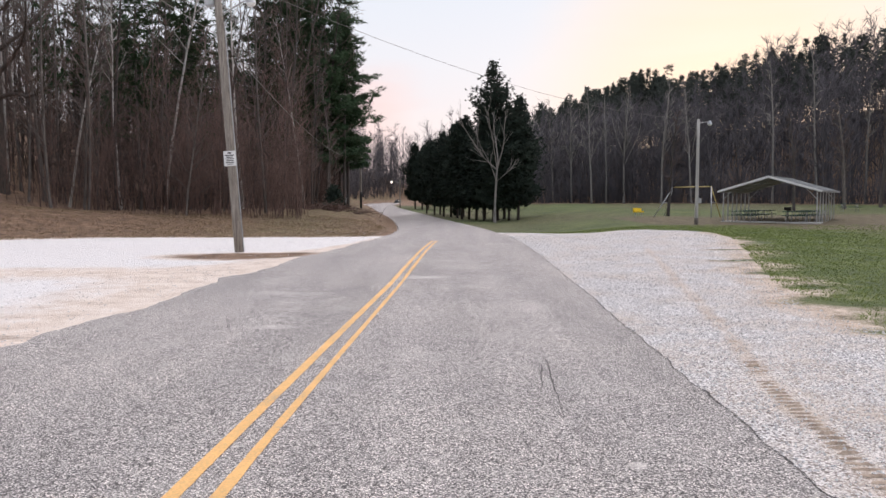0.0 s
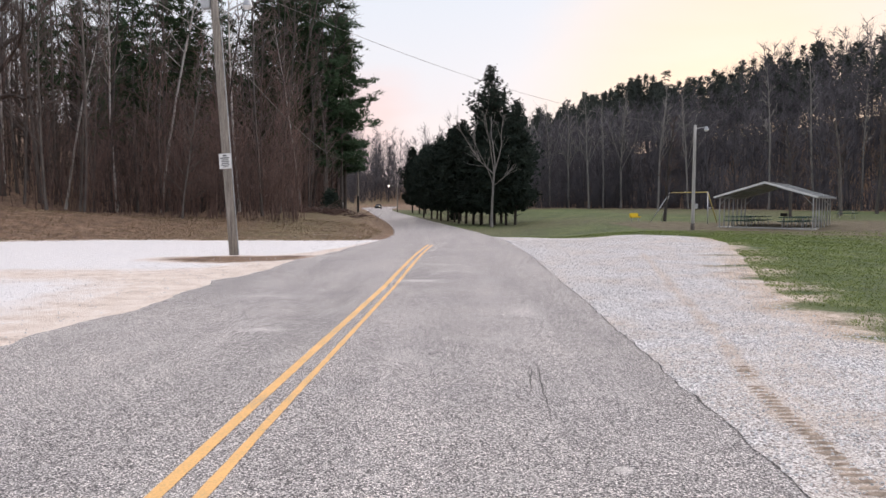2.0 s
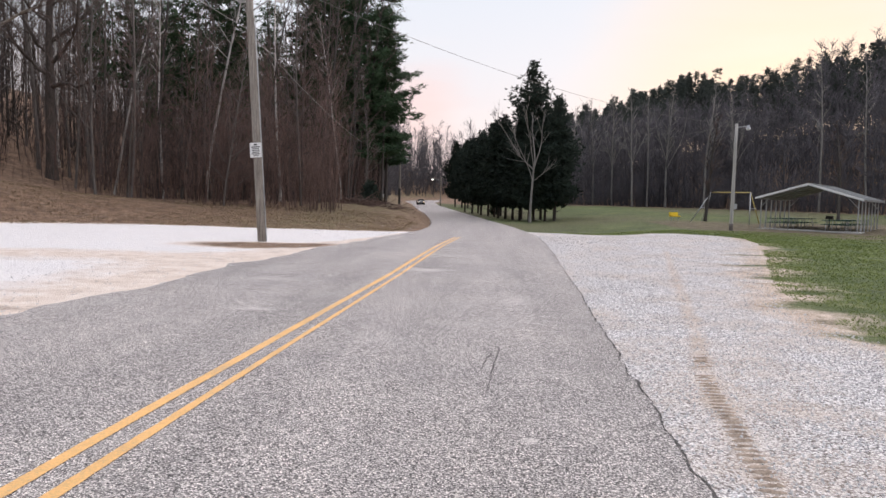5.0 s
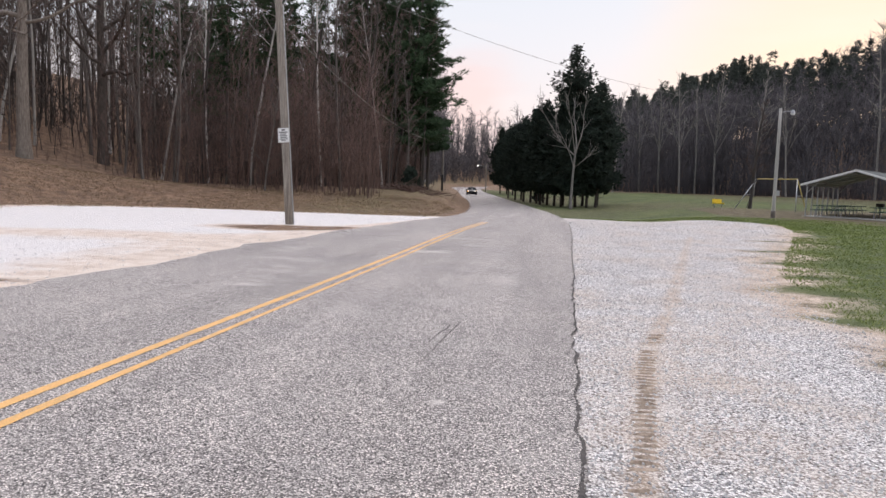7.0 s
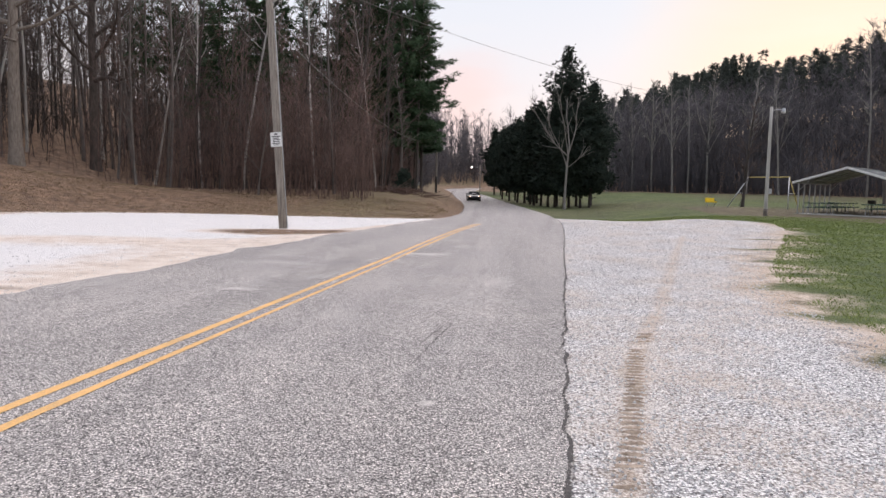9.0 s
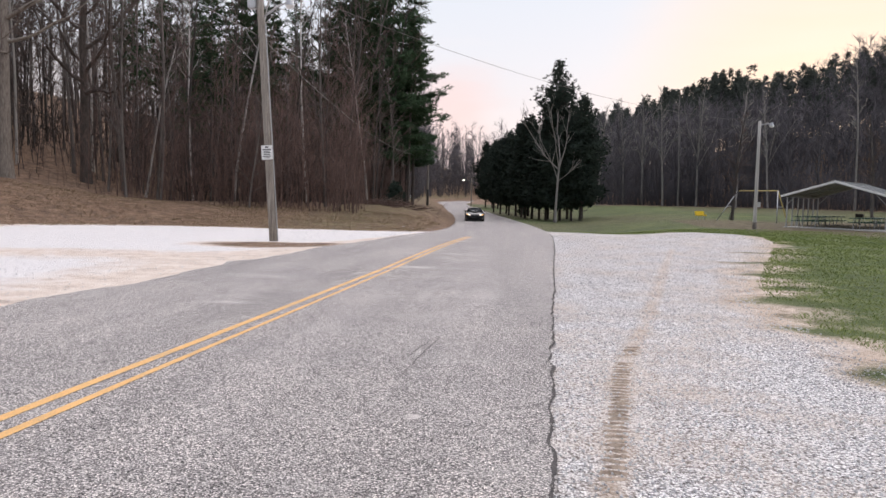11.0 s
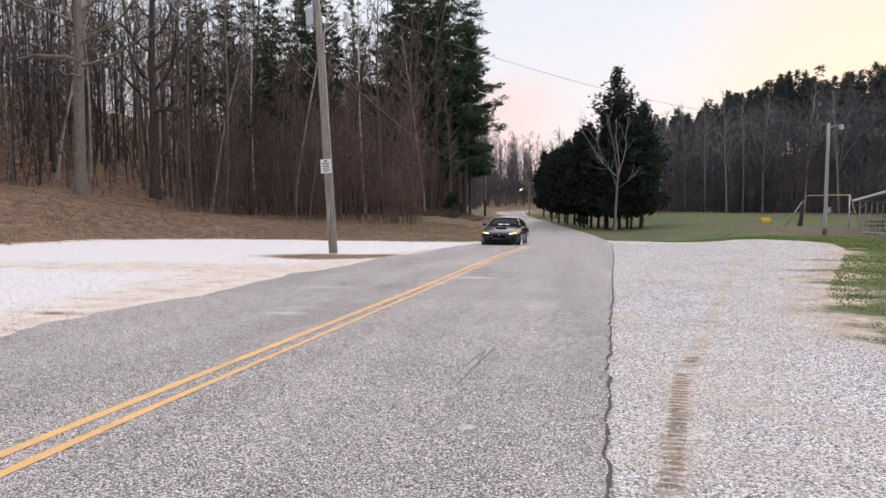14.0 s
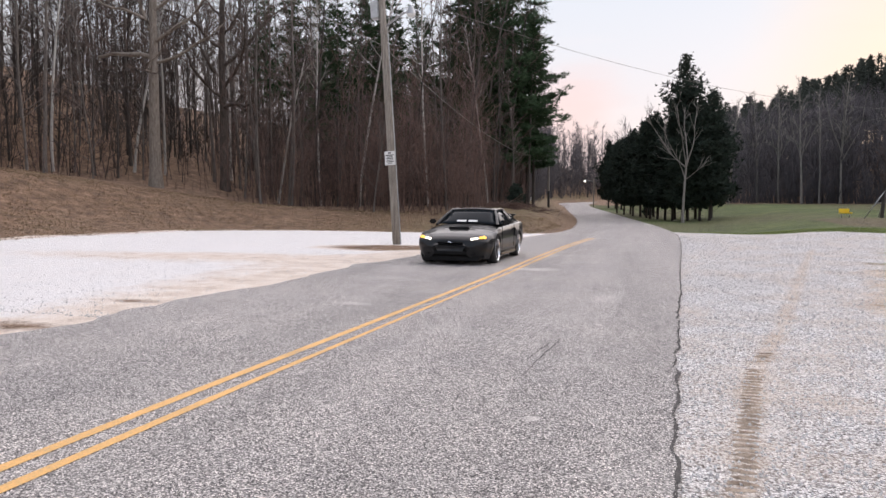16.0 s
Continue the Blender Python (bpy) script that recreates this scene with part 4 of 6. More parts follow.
def build_edge_trees():
    """Pines of the left wood, the big old tree on the bank, and the cedars by the road."""
    rnd = random.Random(21)
    pines = [pine_meshes(300 + i, tall, 0.19, first, wide, full) for i, (tall, first, wide, full) in enumerate(((28, 0.18, 6.0, 12.0), (26, 0.28, 5.0, 8.5), (24, 0.42, 4.2, 5.5)))]
    made = [make_tree("pine_tree", p, (BARK, PINE), "tall dark green pine at the border of the wood", "tree", at_ground(-13.6 - 2.6 * i, 77.5 + 2 * i, 40 * i), "pines of the wood") for i, p in enumerate(pines)]
    for x, y, k, s in ((-12.4, 84, 0, 0.98), (-17.0, 75.0, 0, 0.95), (-20.5, 79, 1, 1.05), (-14.6, 92, 0, 0.9), (-24, 76, 2, 1.0), (-12.0, 78.5, 1, 0.8), (-15.6, 83, 0, 0.92), (-18.6, 84, 1, 1.0), (-22.0, 86, 0, 0.95)):
        place(made[k], at_ground(x, y, rnd.uniform(0, 360)), s)
    # more pines, deep in the wood
    n = 0
    while n < 14:
        x, y = rnd.uniform(-38, -20), rnd.uniform(22, 100)
        if wooded(x, y, 9) and float(beyond_lot(x, y)) < 60:
            place(made[rnd.choice((1, 2, 2))], at_ground(x, y, rnd.uniform(0, 360)), rnd.uniform(0.75, 1.0))
            n += 1
    # two old trees with crooked limbs
    def old_tree(seed, girth, limbs_):
        rnd = random.Random(seed)
        wood, fine = Tubes(), Tubes()
        trunk = limb(rnd, Vector((0, 0, -0.4)), Vector((-0.03, 0, 1)), 22, 12, 0.05, 0.03)
        wood.add(trunk, [girth * 1.45, girth * 1.05] + [girth * (1 - i / 13) ** 0.75 + 0.03 for i in range(2, 13)], 11)
        for t, dx, dy, up, ln, r in limbs_:
            p, _d = along(trunk, t)
            l1 = limb(rnd, p, Vector((dx, dy, up)), ln, 9, 0.34, 0.06)
            wood.add(l1, [r * (1 - 0.86 * k / 9) + 0.012 for k in range(10)], 6)
            for _ in range(10):
                p2, d2 = along(l1, rnd.uniform(0.15, 1))
                l2 = limb(rnd, p2, spread(rnd, d2, rnd.uniform(0.5, 1.0)), ln * rnd.uniform(0.2, 0.45), 4, 0.27, 0.06)
                fine.add(l2, [0.045, 0.032, 0.022, 0.014, 0.007], 3)
                for _ in range(6):
                    p3, d3 = along(l2, rnd.uniform(0.2, 1))
                    l3 = limb(rnd, p3, spread(rnd, d3, 0.7), ln * rnd.uniform(0.07, 0.16), 2, 0.22, 0.05)
                    fine.add(l3, [0.016, 0.011, 0.005], 3)
        return wood.mesh("trunk"), fine.mesh("crown")

    upper = ((0.55, -0.5, -0.8, 0.6, 7, 0.12), (0.6, 0.9, 0.3, 0.7, 8, 0.12), (0.66, -1, 0, 0.8, 7, 0.10), (0.72, 0.7, -0.6, 0.9, 6, 0.09), (0.8, -0.6, 0.5, 1.0, 5, 0.07), (0.86, 0.5, 0.3, 1.0, 4, 0.06))
    OLD_BARK = plain("old_bark", (0.10, 0.080, 0.066), (0.34, 0.295, 0.25), 3, 0.9, bumpy=0.06, stretch=(5, 5, 0.8))
    DARK_BARK = plain("dark_old_bark", (0.035, 0.028, 0.024), (0.12, 0.095, 0.080), 3, 0.9, bumpy=0.06, stretch=(5, 5, 0.8))
    pale = old_tree(77, 0.42, ((0.45, -1, -0.3, 0.55, 9.5, 0.17), (0.40, 1, -0.5, 0.12, 7, 0.10), (0.43, 1, 0.1, 0.3, 7, 0.12), (0.52, -0.9, 0.3, 0.7, 8, 0.15), (0.50, 0.8, -0.4, 0.7, 9, 0.16)) + upper)
    make_tree("old_tree", pale, (OLD_BARK, TWIG), "large old leafless tree with crooked low limbs on the bank", "tree", at_ground(-34.5, 46.0, 0), "")
    dark = old_tree(81, 0.36, ((0.33, 1, -0.4, 0.45, 9, 0.17), (0.37, -1, -0.3, 0.30, 8, 0.15), (0.40, 1, -0.1, 0.65, 9, 0.17), (0.44, -0.8, -0.5, 0.75, 9, 0.15), (0.48, 0.9, 0.2, 0.9, 9, 0.16)) + upper)
    make_tree("old_tree", dark, (DARK_BARK, DARK_BARK), "large dark leafless tree with spreading low limbs in the wood", "tree", at_ground(-33.1, 53.0, 0), "")
    # cedars
    shapes = [cedar_meshes(400, 11.8, 1.9, 2.3, 1.5, (0.55, 0.9, 1.0, 0.95, 0.80, 0.52, 0.10), 0.3), cedar_meshes(401, 10.2, 1.7, 2.1, 1.5, (0.6, 0.95, 1.0, 0.98, 0.85, 0.60, 0.15), 0.3), cedar_meshes(402, 13.0, 2.1, 2.3, 1.5, (0.5, 0.85, 1.0, 0.85, 0.62, 0.34, 0.05), 0.5)]
    ced = [make_tree("cedar_tree", s, (SHADED_BARK, CEDAR), "dark dense evergreen cedar with a bare lower trunk beside the road", "tree", at_ground(x, y, 0), "cedars beside the road") for s, (x, y) in zip(shapes, ((-0.6, 95), (0.7, 85.5), (6.5, 77)))]
    for x, y, k, s in ((-8.2, 152, 2, 1.05), (-6.5, 146, 0, 1.05), (-5.1, 140, 2, 0.95), (-1.6, 97.5, 0, 0.95), (0.2, 90.5, 2, 0.9), (1.5, 84.5, 0, 1.0), (2.3, 82.5, 1, 1.0), (3.0, 79.5, 0, 0.9), (3.3, 84.0, 2, 0.95), (3.9, 77.4, 1, 0.9), (5.4, 82.0, 0, 1.05), (5.6, 77.6, 1, 0.95), (7.0, 82.5, 0, 0.95), (-3.0, 104, 0, 0.9), (-4.4, 112, 2, 0.85), (1.0, 95, 1, 1.0), (-2.2, 106, 1, 0.9)):
        place(ced[k], at_ground(x, y, rnd.uniform(0, 360)), s)
    spire = cedar_meshes(410, 17.4, 2.2, 3.1, 1.7, (0.6, 0.95, 1.0, 0.86, 0.62, 0.26, 0.05), 0.85)
    make_tree("cedar_tree", spire, (SHADED_BARK, CEDAR), "tallest dark evergreen cedar with a pointed thin top", "tree", at_ground(4.5, 79.5, 0), "cedars beside the road")
    # pale forked tree before the cedars
    wood, fine = Tubes(), Tubes()
    rnd = random.Random(9)
    stem = limb(rnd, Vector((0, 0, -0.3)), Vector((0.0, 0, 1)), 5.6, 5, 0.03, 0.05)
    wood.add(stem, [0.20, 0.13, 0.115, 0.105, 0.10, 0.09], 8)
    for dx, dy, up, ln, r, p in ((-0.85, 0.1, 1.0, 6.3, 0.060, stem[5]), (0.35, -0.2, 1.0, 6.0, 0.062, stem[5]), (0.02, 0.2, 1.0, 6.8, 0.066, stem[5]), (1.0, 0.1, 0.55, 2.6, 0.030, stem[4]), (-0.2, -0.4, 1.0, 6.0, 0.050, stem[5]), (-0.45, 0.3, 1.0, 5.5, 0.045, stem[4]), (-1.0, -0.2, 0.75, 3.4, 0.035, stem[5])):
        l1 = limb(rnd, p, Vector((dx, dy, up)), ln, 6, 0.2, 0.09)
        wood.add(l1, [r * (1 - 0.82 * k / 6) + 0.008 for k in range(7)], 5)
        for _ in range(8):
            p2, d2 = along(l1, rnd.uniform(0.3, 1))
            l2 = limb(rnd, p2, spread(rnd, d2, rnd.uniform(0.35, 0.8)), rnd.uniform(0.8, 2.2), 3, 0.15, 0.08)
            fine.add(l2, [0.03, 0.022, 0.015, 0.008], 3)
            for _ in range(3):
                p3, d3 = along(l2, rnd.uniform(0.3, 1))
                fine.add(limb(rnd, p3, spread(rnd, d3, 0.6), rnd.uniform(0.3, 0.8), 1, 0.1, 0.05), [0.012, 0.006], 3)
    make_tree("forked_tree", (wood.mesh("trunk"), fine.mesh("crown")), (BARK_PALE, BARK_PALE), "pale-barked leafless tree forked into several limbs", "tree", at_ground(3.85, 73.6, 0), "")


build_edge_trees()


def far_bare(tubes, rnd, x, y, tall, girth=0.16, limbs_=15, twigs=3, thick=1.0):
    st = limb(rnd, Vector((x, y, height(x, y) - 0.3)), Vector((rnd.uniform(-.06, .06), rnd.uniform(-.06, .06), 1)), tall, 5, 0.06, 0.03)
    tubes.add(st, [girth * k for k in (1, 0.85, 0.7, 0.5, 0.3, 0.08)], 4)
    for _ in range(limbs_):
        t = rnd.uniform(0.07, 0.98)
        p, d = along(st, t)
        l1 = limb(rnd, p, spread(rnd, d, rnd.uniform(0.4, 1.0)), tall * 0.27 * (1.2 - t) * rnd.uniform(0.6, 1.3), 2, 0.18, 0.1)
        tubes.add(l1, [0.055 * thick, 0.04 * thick, 0.012], 3)
        for _ in range(twigs):
            p2, d2 = along(l1, rnd.uniform(0.3, 1))
            tubes.add(limb(rnd, p2, spread(rnd, d2, 0.65), rnd.uniform(0.8, 2.2), 1, 0.2, 0.08), [0.03 * thick, 0.012], 3)


def build_far_woods():
    rnd = random.Random(31)
    # hill on the meadow's far side
    t = Tubes()
    n = 0
    while n < 680:
        x, y = rnd.uniform(-2, 125), rnd.uniform(20, 190)
        w = float(beyond_treeline(x, y))
        if w < -1 or w > 62 or x < float(road_right(y)) + 10:
            continue
        if rnd.random() > 1.15 - w / 80:
            continue
        far_bare(t, rnd, x, y, rnd.uniform(10, 15.5) * (1.0 if x < 48 else 1.15) * (0.85 if w > 40 and x < 55 else 1.0), rnd.uniform(0.06, 0.12), 22, 5, 1.15)
        n += 1
    tagged(part("hill_woods", t.mesh("hill_woods"), HAZED_TWIG), "dense leafless woods on the hill beyond the meadow", "woods", kind="stuff")
    # thicket along the wood's foot
    t = Tubes()
    for _ in range(4400):
        x, y = rnd.uniform(2, 95), 0
        y = float(np.interp(x, TREELINE_X, TREELINE_Y)) - 1 + 40 * rnd.random() ** 2.0
        if x < float(road_right(y)) + 8:
            continue
        z = height(x, y)
        tall = rnd.uniform(1.5, 5.5)
        st = limb(rnd, Vector((x, y, z - 0.1)), Vector((rnd.uniform(-.3, .3), rnd.uniform(-.3, .3), 1)), tall, 2, 0.15, 0.05)
        t.add(st, [0.05, 0.035, 0.012], 3)
        for _ in range(6):
            p, d = along(st, rnd.uniform(0.1, 0.95))
            t.add(limb(rnd, p, spread(rnd, d, 0.8), tall * rnd.uniform(0.2, 0.5), 1, 0.2, 0.05), [0.028, 0.01], 3)
    for k in range(2300):
        if k < 700:
            x, y = rnd.uniform(8, 120), rnd.uniform(20, 190)
            w = float(beyond_treeline(x, y))
            if w < 30 or w > 62:
                continue
        else:
            x, y = rnd.uniform(-65, 25), rnd.uniform(112, 330)
            if float(road_left(y)) - 5 < x < float(road_right(y)) + 9 or (x > float(road_right(y)) and y < 190):
                continue
        tall = rnd.uniform(3, 8)
        st = limb(rnd, Vector((x, y, height(x, y) - 0.2)), Vector((rnd.uniform(-.2, .2), rnd.uniform(-.2, .2), 1)), tall, 2, 0.12, 0.04)
        t.add(st, [0.06, 0.045, 0.015], 3)
        for _ in range(14):
            p, d = along(st, rnd.uniform(0.08, 0.98))
            t.add(limb(rnd, p, spread(rnd, d, rnd.uniform(0.5, 1.1)), tall * rnd.uniform(0.25, 0.55), 2, 0.25, 0.05), [0.04, 0.03, 0.012], 3)
    tagged(part("thicket", t.mesh("thicket"), HAZED_TWIG), "leafless thicket at the foot of the hill, greyed in colour for haze", "undergrowth", kind="stuff")
    # far conifers along the hill's shoulder
    v, f = [], []
    n = 0
    while n < 330:
        x, y = rnd.uniform(6, 78), rnd.uniform(55, 195)
        w = float(beyond_treeline(x, y))
        if w < 26 or w > 64 or (w < 40 and rnd.random() < 0.7) or (x > 44 and rnd.random() < 0.25):
            continue
        n += 1
        z0, tall, wide, blunt = height(x, y), rnd.uniform(11.5, 16.0) * (1.12 if x < 45 else 1.0), rnd.uniform(2.2, 3.3), rnd.uniform(0.45, 0.8)
        for _ in range(190):
            h = rnd.uniform(0.25, 1)
            a = rnd.uniform(0, 6.283)
            r = wide * (1.03 - h) ** blunt * rnd.uniform(0.2, 1) ** 0.5 * (1 + 0.5 * noise.noise((math.cos(a) + n, math.sin(a), h * 6)))
            clump(v, f, Vector((x + r * math.cos(a), y + r * math.sin(a), z0 + h * tall)), rnd.uniform(0.4, 0.85), rnd, 4, -0.2)
    tagged(part("hill_conifers", mesh_of("hill_conifers", v, f), HAZED_PINE), "dark green conifers among the trees on the hill", "woods", kind="stuff")
    # woods that close the road's far bend, and those out of sight behind
    t = Tubes()
    n = 0
    while n < 380:
        x, y = rnd.uniform(-70, 30), rnd.uniform(120, 340)
        lx, rx = float(road_left(y)), float(road_right(y))
        if lx - 7 < x < rx + 9 or (x > rx and y < 185) or (x < lx and y < 110):
            continue
        far_bare(t, rnd, x, y, rnd.uniform(17, 25) if x < 8 else rnd.uniform(13, 18), 0.12, 22, 4, 1.3)
        n += 1
    for _ in range(230):
        y = rnd.uniform(150, 335)
        x = float(road_left(y)) - 6.5 - 42 * rnd.random() ** 1.5
        far_bare(t, rnd, x, y, rnd.uniform(17, 25), 0.12, 26, 5, 1.5)
    # unseen trees added behind the camera, as silhouettes for reflections
    for _ in range(70):
        a = rnd.uniform(math.radians(150), math.radians(390))
        r = rnd.uniform(70, 110)
        x, y = r * math.cos(a), r * math.sin(a) - 10
        if y < -45:
            far_bare(t, rnd, x, y, rnd.uniform(12, 18), 0.2, 12, 2)
    # dense brush that closes the view at the bend
    n = 0
    while n < 300:
        x, y = rnd.uniform(-62, 4), rnd.uniform(150, 335)
        lx, rx = float(road_left(y)), float(road_right(y))
        if lx - 4.5 < x < rx + 6 or (x > rx and y < 235) or x < lx - 34:
            continue
        n += 1
        tall = rnd.uniform(5, 13)
        st = limb(rnd, Vector((x, y, height(x, y) - 0.2)), Vector((rnd.uniform(-.15, .15), rnd.uniform(-.15, .15), 1)), tall, 3, 0.08, 0.05)
        t.add(st, [0.08, 0.065, 0.045, 0.015], 3)
        for _ in range(44):
            p, d = along(st, rnd.uniform(0.05, 0.98))
            t.add(limb(rnd, p, spread(rnd, d, rnd.uniform(0.4, 1.1)), rnd.uniform(1.2, 3.6), 2, 0.25, 0.08), [0.05, 0.036, 0.012], 3)
    tagged(part("far_woods", t.mesh("far_woods"), HAZED_TWIG), "leafless woods in haze-greyed colour round the road's far bend, with unseen trees added behind", "woods", kind="stuff")
    # trees that stand out on the hill's border
    shapes = [bare_meshes(500 + i, 18, 0.14, 0.30, 24, 4.0, fork=1.0) for i in range(2)] + [bare_meshes(510 + i, 20, 0.13, 0.45, 20, 3.2) for i in range(2)]
    first = [make_tree("bare_tree", s, (BARK_PALE, TWIG_PALE), "pale-trunked leafless tree at the foot of the hill", "tree", at_ground(x, y, 30), "pale trees of the hill") for s, (x, y) in zip(shapes, ((25.4, 111), (20.6, 111), (42.5, 99), (47.0, 96)))]
    for x, y, k, s in ((30.2, 108, 0, 1.05), (18.0, 114, 1, 0.95), (15.6, 117, 0, 0.95), (34.0, 106, 1, 0.95), (56.0, 87, 0, 0.9), (60.3, 81, 1, 0.85), (51.0, 92, 2, 0.8), (23.0, 112, 3, 0.85), (11.8, 119, 1, 0.9)):
        place(first[k], at_ground(x, y, rnd.uniform(0, 360), (rnd.uniform(-5, 5), rnd.uniform(-6, 6))), s)
    dark = [make_tree("bare_tree", bare_meshes(520 + i, tall, 0.13, 0.2, 26, 4.6, twigs=1.2), (BARK, TWIG), "small dark leafless tree on the meadow", "tree", at_ground(x, y, 0), "") for i, (x, y, tall) in enumerate(((18.2, 63.5, 9.5), (33.0, 72.0, 10.0), (42.5, 69.0, 12.0)))]
    for x, y, k, s in ((47.0, 66.0, 2, 1.1), (40.0, 76.0, 1, 1.2), (52.0, 72.0, 2, 1.2), (46.0, 80.0, 1, 1.3)):
        place(dark[k], at_ground(x, y, rnd.uniform(0, 360)), s)


build_far_woods()


def build_ground_litter():
    """Grass, leaves and gravel near enough to show as pieces."""
    rnd = random.Random(41)
    v, f = [], []
    n = 0
    while n < 46000:
        y = 5 + 43 * rnd.random() ** 1.4
        g = float(gravel_right(y))
        x = g + 0.5 + (22 - g + 4) * rnd.random() ** 1.3
        if noise.noise((x * 0.4, y * 0.4, 2.2)) + noise.noise((x * 0.09, y * 0.05, 1.7)) * 0.6 < -0.45 - 0.25 * (x - g - 0.6) or (x > 19 and rnd.random() < 0.6):
            n += 1
            continue
        z = height(x, y) - 0.01
        for _ in range(3):
            a, h = rnd.uniform(0, 6.283), rnd.uniform(0.025, 0.06)
            w = 0.004 + 0.0005 * y
            dx, dy = rnd.uniform(-.05, .05), rnd.uniform(-.05, .05)
            b = len(v)
            v += [Vector((x + dx - w * math.cos(a), y + dy - w * math.sin(a), z)), Vector((x + dx + w * math.cos(a), y + dy + w * math.sin(a), z)), Vector((x + dx * 2.2, y + dy * 2.2, z + h))]
            f.append((b, b + 1, b + 2))
        n += 1
    tagged(part("grass", mesh_of("grass", v, f), GRASS), "short green winter grass beside the gravel", "grass", kind="stuff")
    v, f = [], []
    n = 0
    while n < 26000:
        x, y = rnd.uniform(-48, -4), rnd.uniform(14, 66)
        d = float(beyond_lot(x, y))
        if d < -1.2 or d > 17 or x > float(road_left(y)) - 1.2 or (d < 0.4 and rnd.random() > 0.35 * math.exp(d * 1.6)):
            continue
        n += 1
        z, s, a = height(x, y) + rnd.uniform(0.0, 0.05), rnd.uniform(0.03, 0.07), rnd.uniform(0, 6.283)
        ux, uy, uz = math.cos(a) * s, math.sin(a) * s, rnd.uniform(-0.15, 0.3) * s
        b = len(v)
        v += [Vector((x - ux, y - uy, z)), Vector((x + uy * 0.6, y - ux * 0.6, z + abs(uz))), Vector((x + ux, y + uy, z + uz)), Vector((x - uy * 0.6, y + ux * 0.6, z + 0.02))]
        f.append((b, b + 1, b + 2, b + 3))
    tagged(part("dead_leaves", mesh_of("dead_leaves", v, f), LEAF), "brown dead leaves strewn over the bank", "leaves", kind="stuff")
    # matted dry grass standing out of the leaves
    v, f = [], []
    n = 0
    while n < 15000:
        x, y = rnd.uniform(-48, -4), rnd.uniform(14, 80)
        d = float(beyond_lot(x, y))
        if d < -0.5 or d > 16 or x > float(road_left(y)) - 0.9 or noise.noise((x * 0.22, y * 0.22, 5.5)) < rnd.uniform(-0.5, 0.3):
            continue
        n += 1
        z = height(x, y) - 0.01
        for _ in range(3):
            a, h, w = rnd.uniform(0, 6.283), rnd.uniform(0.03, 0.11), rnd.uniform(0.008, 0.016)
            dx, dy = rnd.uniform(-.09, .09), rnd.uniform(-.09, .09)
            b = len(v)
            v += [Vector((x + dx - w * math.cos(a), y + dy - w * math.sin(a), z)), Vector((x + dx + w * math.cos(a), y + dy + w * math.sin(a), z)), Vector((x + dx * 2.6, y + dy * 2.6, z + h))]
            f.append((b, b + 1, b + 2))
    tagged(part("dry_grass", mesh_of("dry_grass", v, f), DRY), "matted dry brown grass on the bank", "grass", kind="stuff")
    v, f = [], []
    n = 0
    while n < 22000:
        y = 2.2 + 38 * rnd.random() ** 2.7
        if rnd.random() < 0.93:
            x = rnd.uniform(float(road_right(y)) + 0.03, float(gravel_right(y)) + 0.3)
        else:
            x = float(road_left(y)) - 0.1 - 5 * rnd.random()
            y += 5
            if x > float(road_left(y)) - 0.1:
                continue
        n += 1
        s = rnd.uniform(0.005, 0.014) * (1 + y * 0.03)
        z = height(x, y) + s * 0.3
        R = Euler((rnd.uniform(0, 6), rnd.uniform(0, 6), rnd.uniform(0, 6))).to_matrix()
        b = len(v)
        for q in ((1, 0, 0), (-1, 0, 0), (0, 0.8, 0), (0, -0.9, 0), (0, 0, 0.6), (0, 0, -0.7)):
            v.append(Vector((x, y, z)) + R @ (Vector(q) * s * rnd.uniform(0.8, 1.15)))
        f += [(b + i, b + j, b + k) for i, j, k in ((0, 2, 4), (2, 1, 4), (1, 3, 4), (3, 0, 4), (2, 0, 5), (1, 2, 5), (3, 1, 5), (0, 3, 5))]
    tagged(part("gravel_chips", mesh_of("gravel_chips", v, f), STONE), "loose pale limestone gravel beside the asphalt", "gravel", kind="stuff")
    # tyre track pressed into the gravel
    track = thing("tyre_track", "tread marks of a tyre pressed into the damp gravel", "track")
    for i in range(46):
        y = 3.1 + 0.098 * i + rnd.uniform(-.008, .008)
        cx = float(np.interp(y, TRACK_Y, TRACK_X)) + rnd.uniform(-.012, .012)
        wide, high, slant = rnd.uniform(0.13, 0.19), rnd.uniform(0.010, 0.022), rnd.uniform(-.02, .03)
        bm = bmesh.new()
        for k in range(8):
            u = k / 7 - 0.5
            end = 1 - (2 * abs(u)) ** 3
            for side, up in ((-1, 0.0), (-0.2, 1.0), (1, 0.0)):
                bm.verts.new((cx + u * wide, y + slant * u + side * (0.012 + 0.014 * end) + rnd.uniform(-.004, .004), float(level(y)) + 0.002 + high * up * end * rnd.uniform(0.6, 1.1)))
        bm.verts.ensure_lookup_table()
        for k in range(7):
            for q in (0, 1):
                a = 3 * k + q
                bm.faces.new((bm.verts[a], bm.verts[a + 3], bm.verts[a + 4], bm.verts[a + 1]))
        if rnd.random() < 0.95 - 0.5 * (i > 36) - 0.15 * (i < 6):
            part("rib", bm, TREAD, track)
        else:
            bm.free()
    # heap of cut brush and a low evergreen at the wood's corner
    t = Tubes()
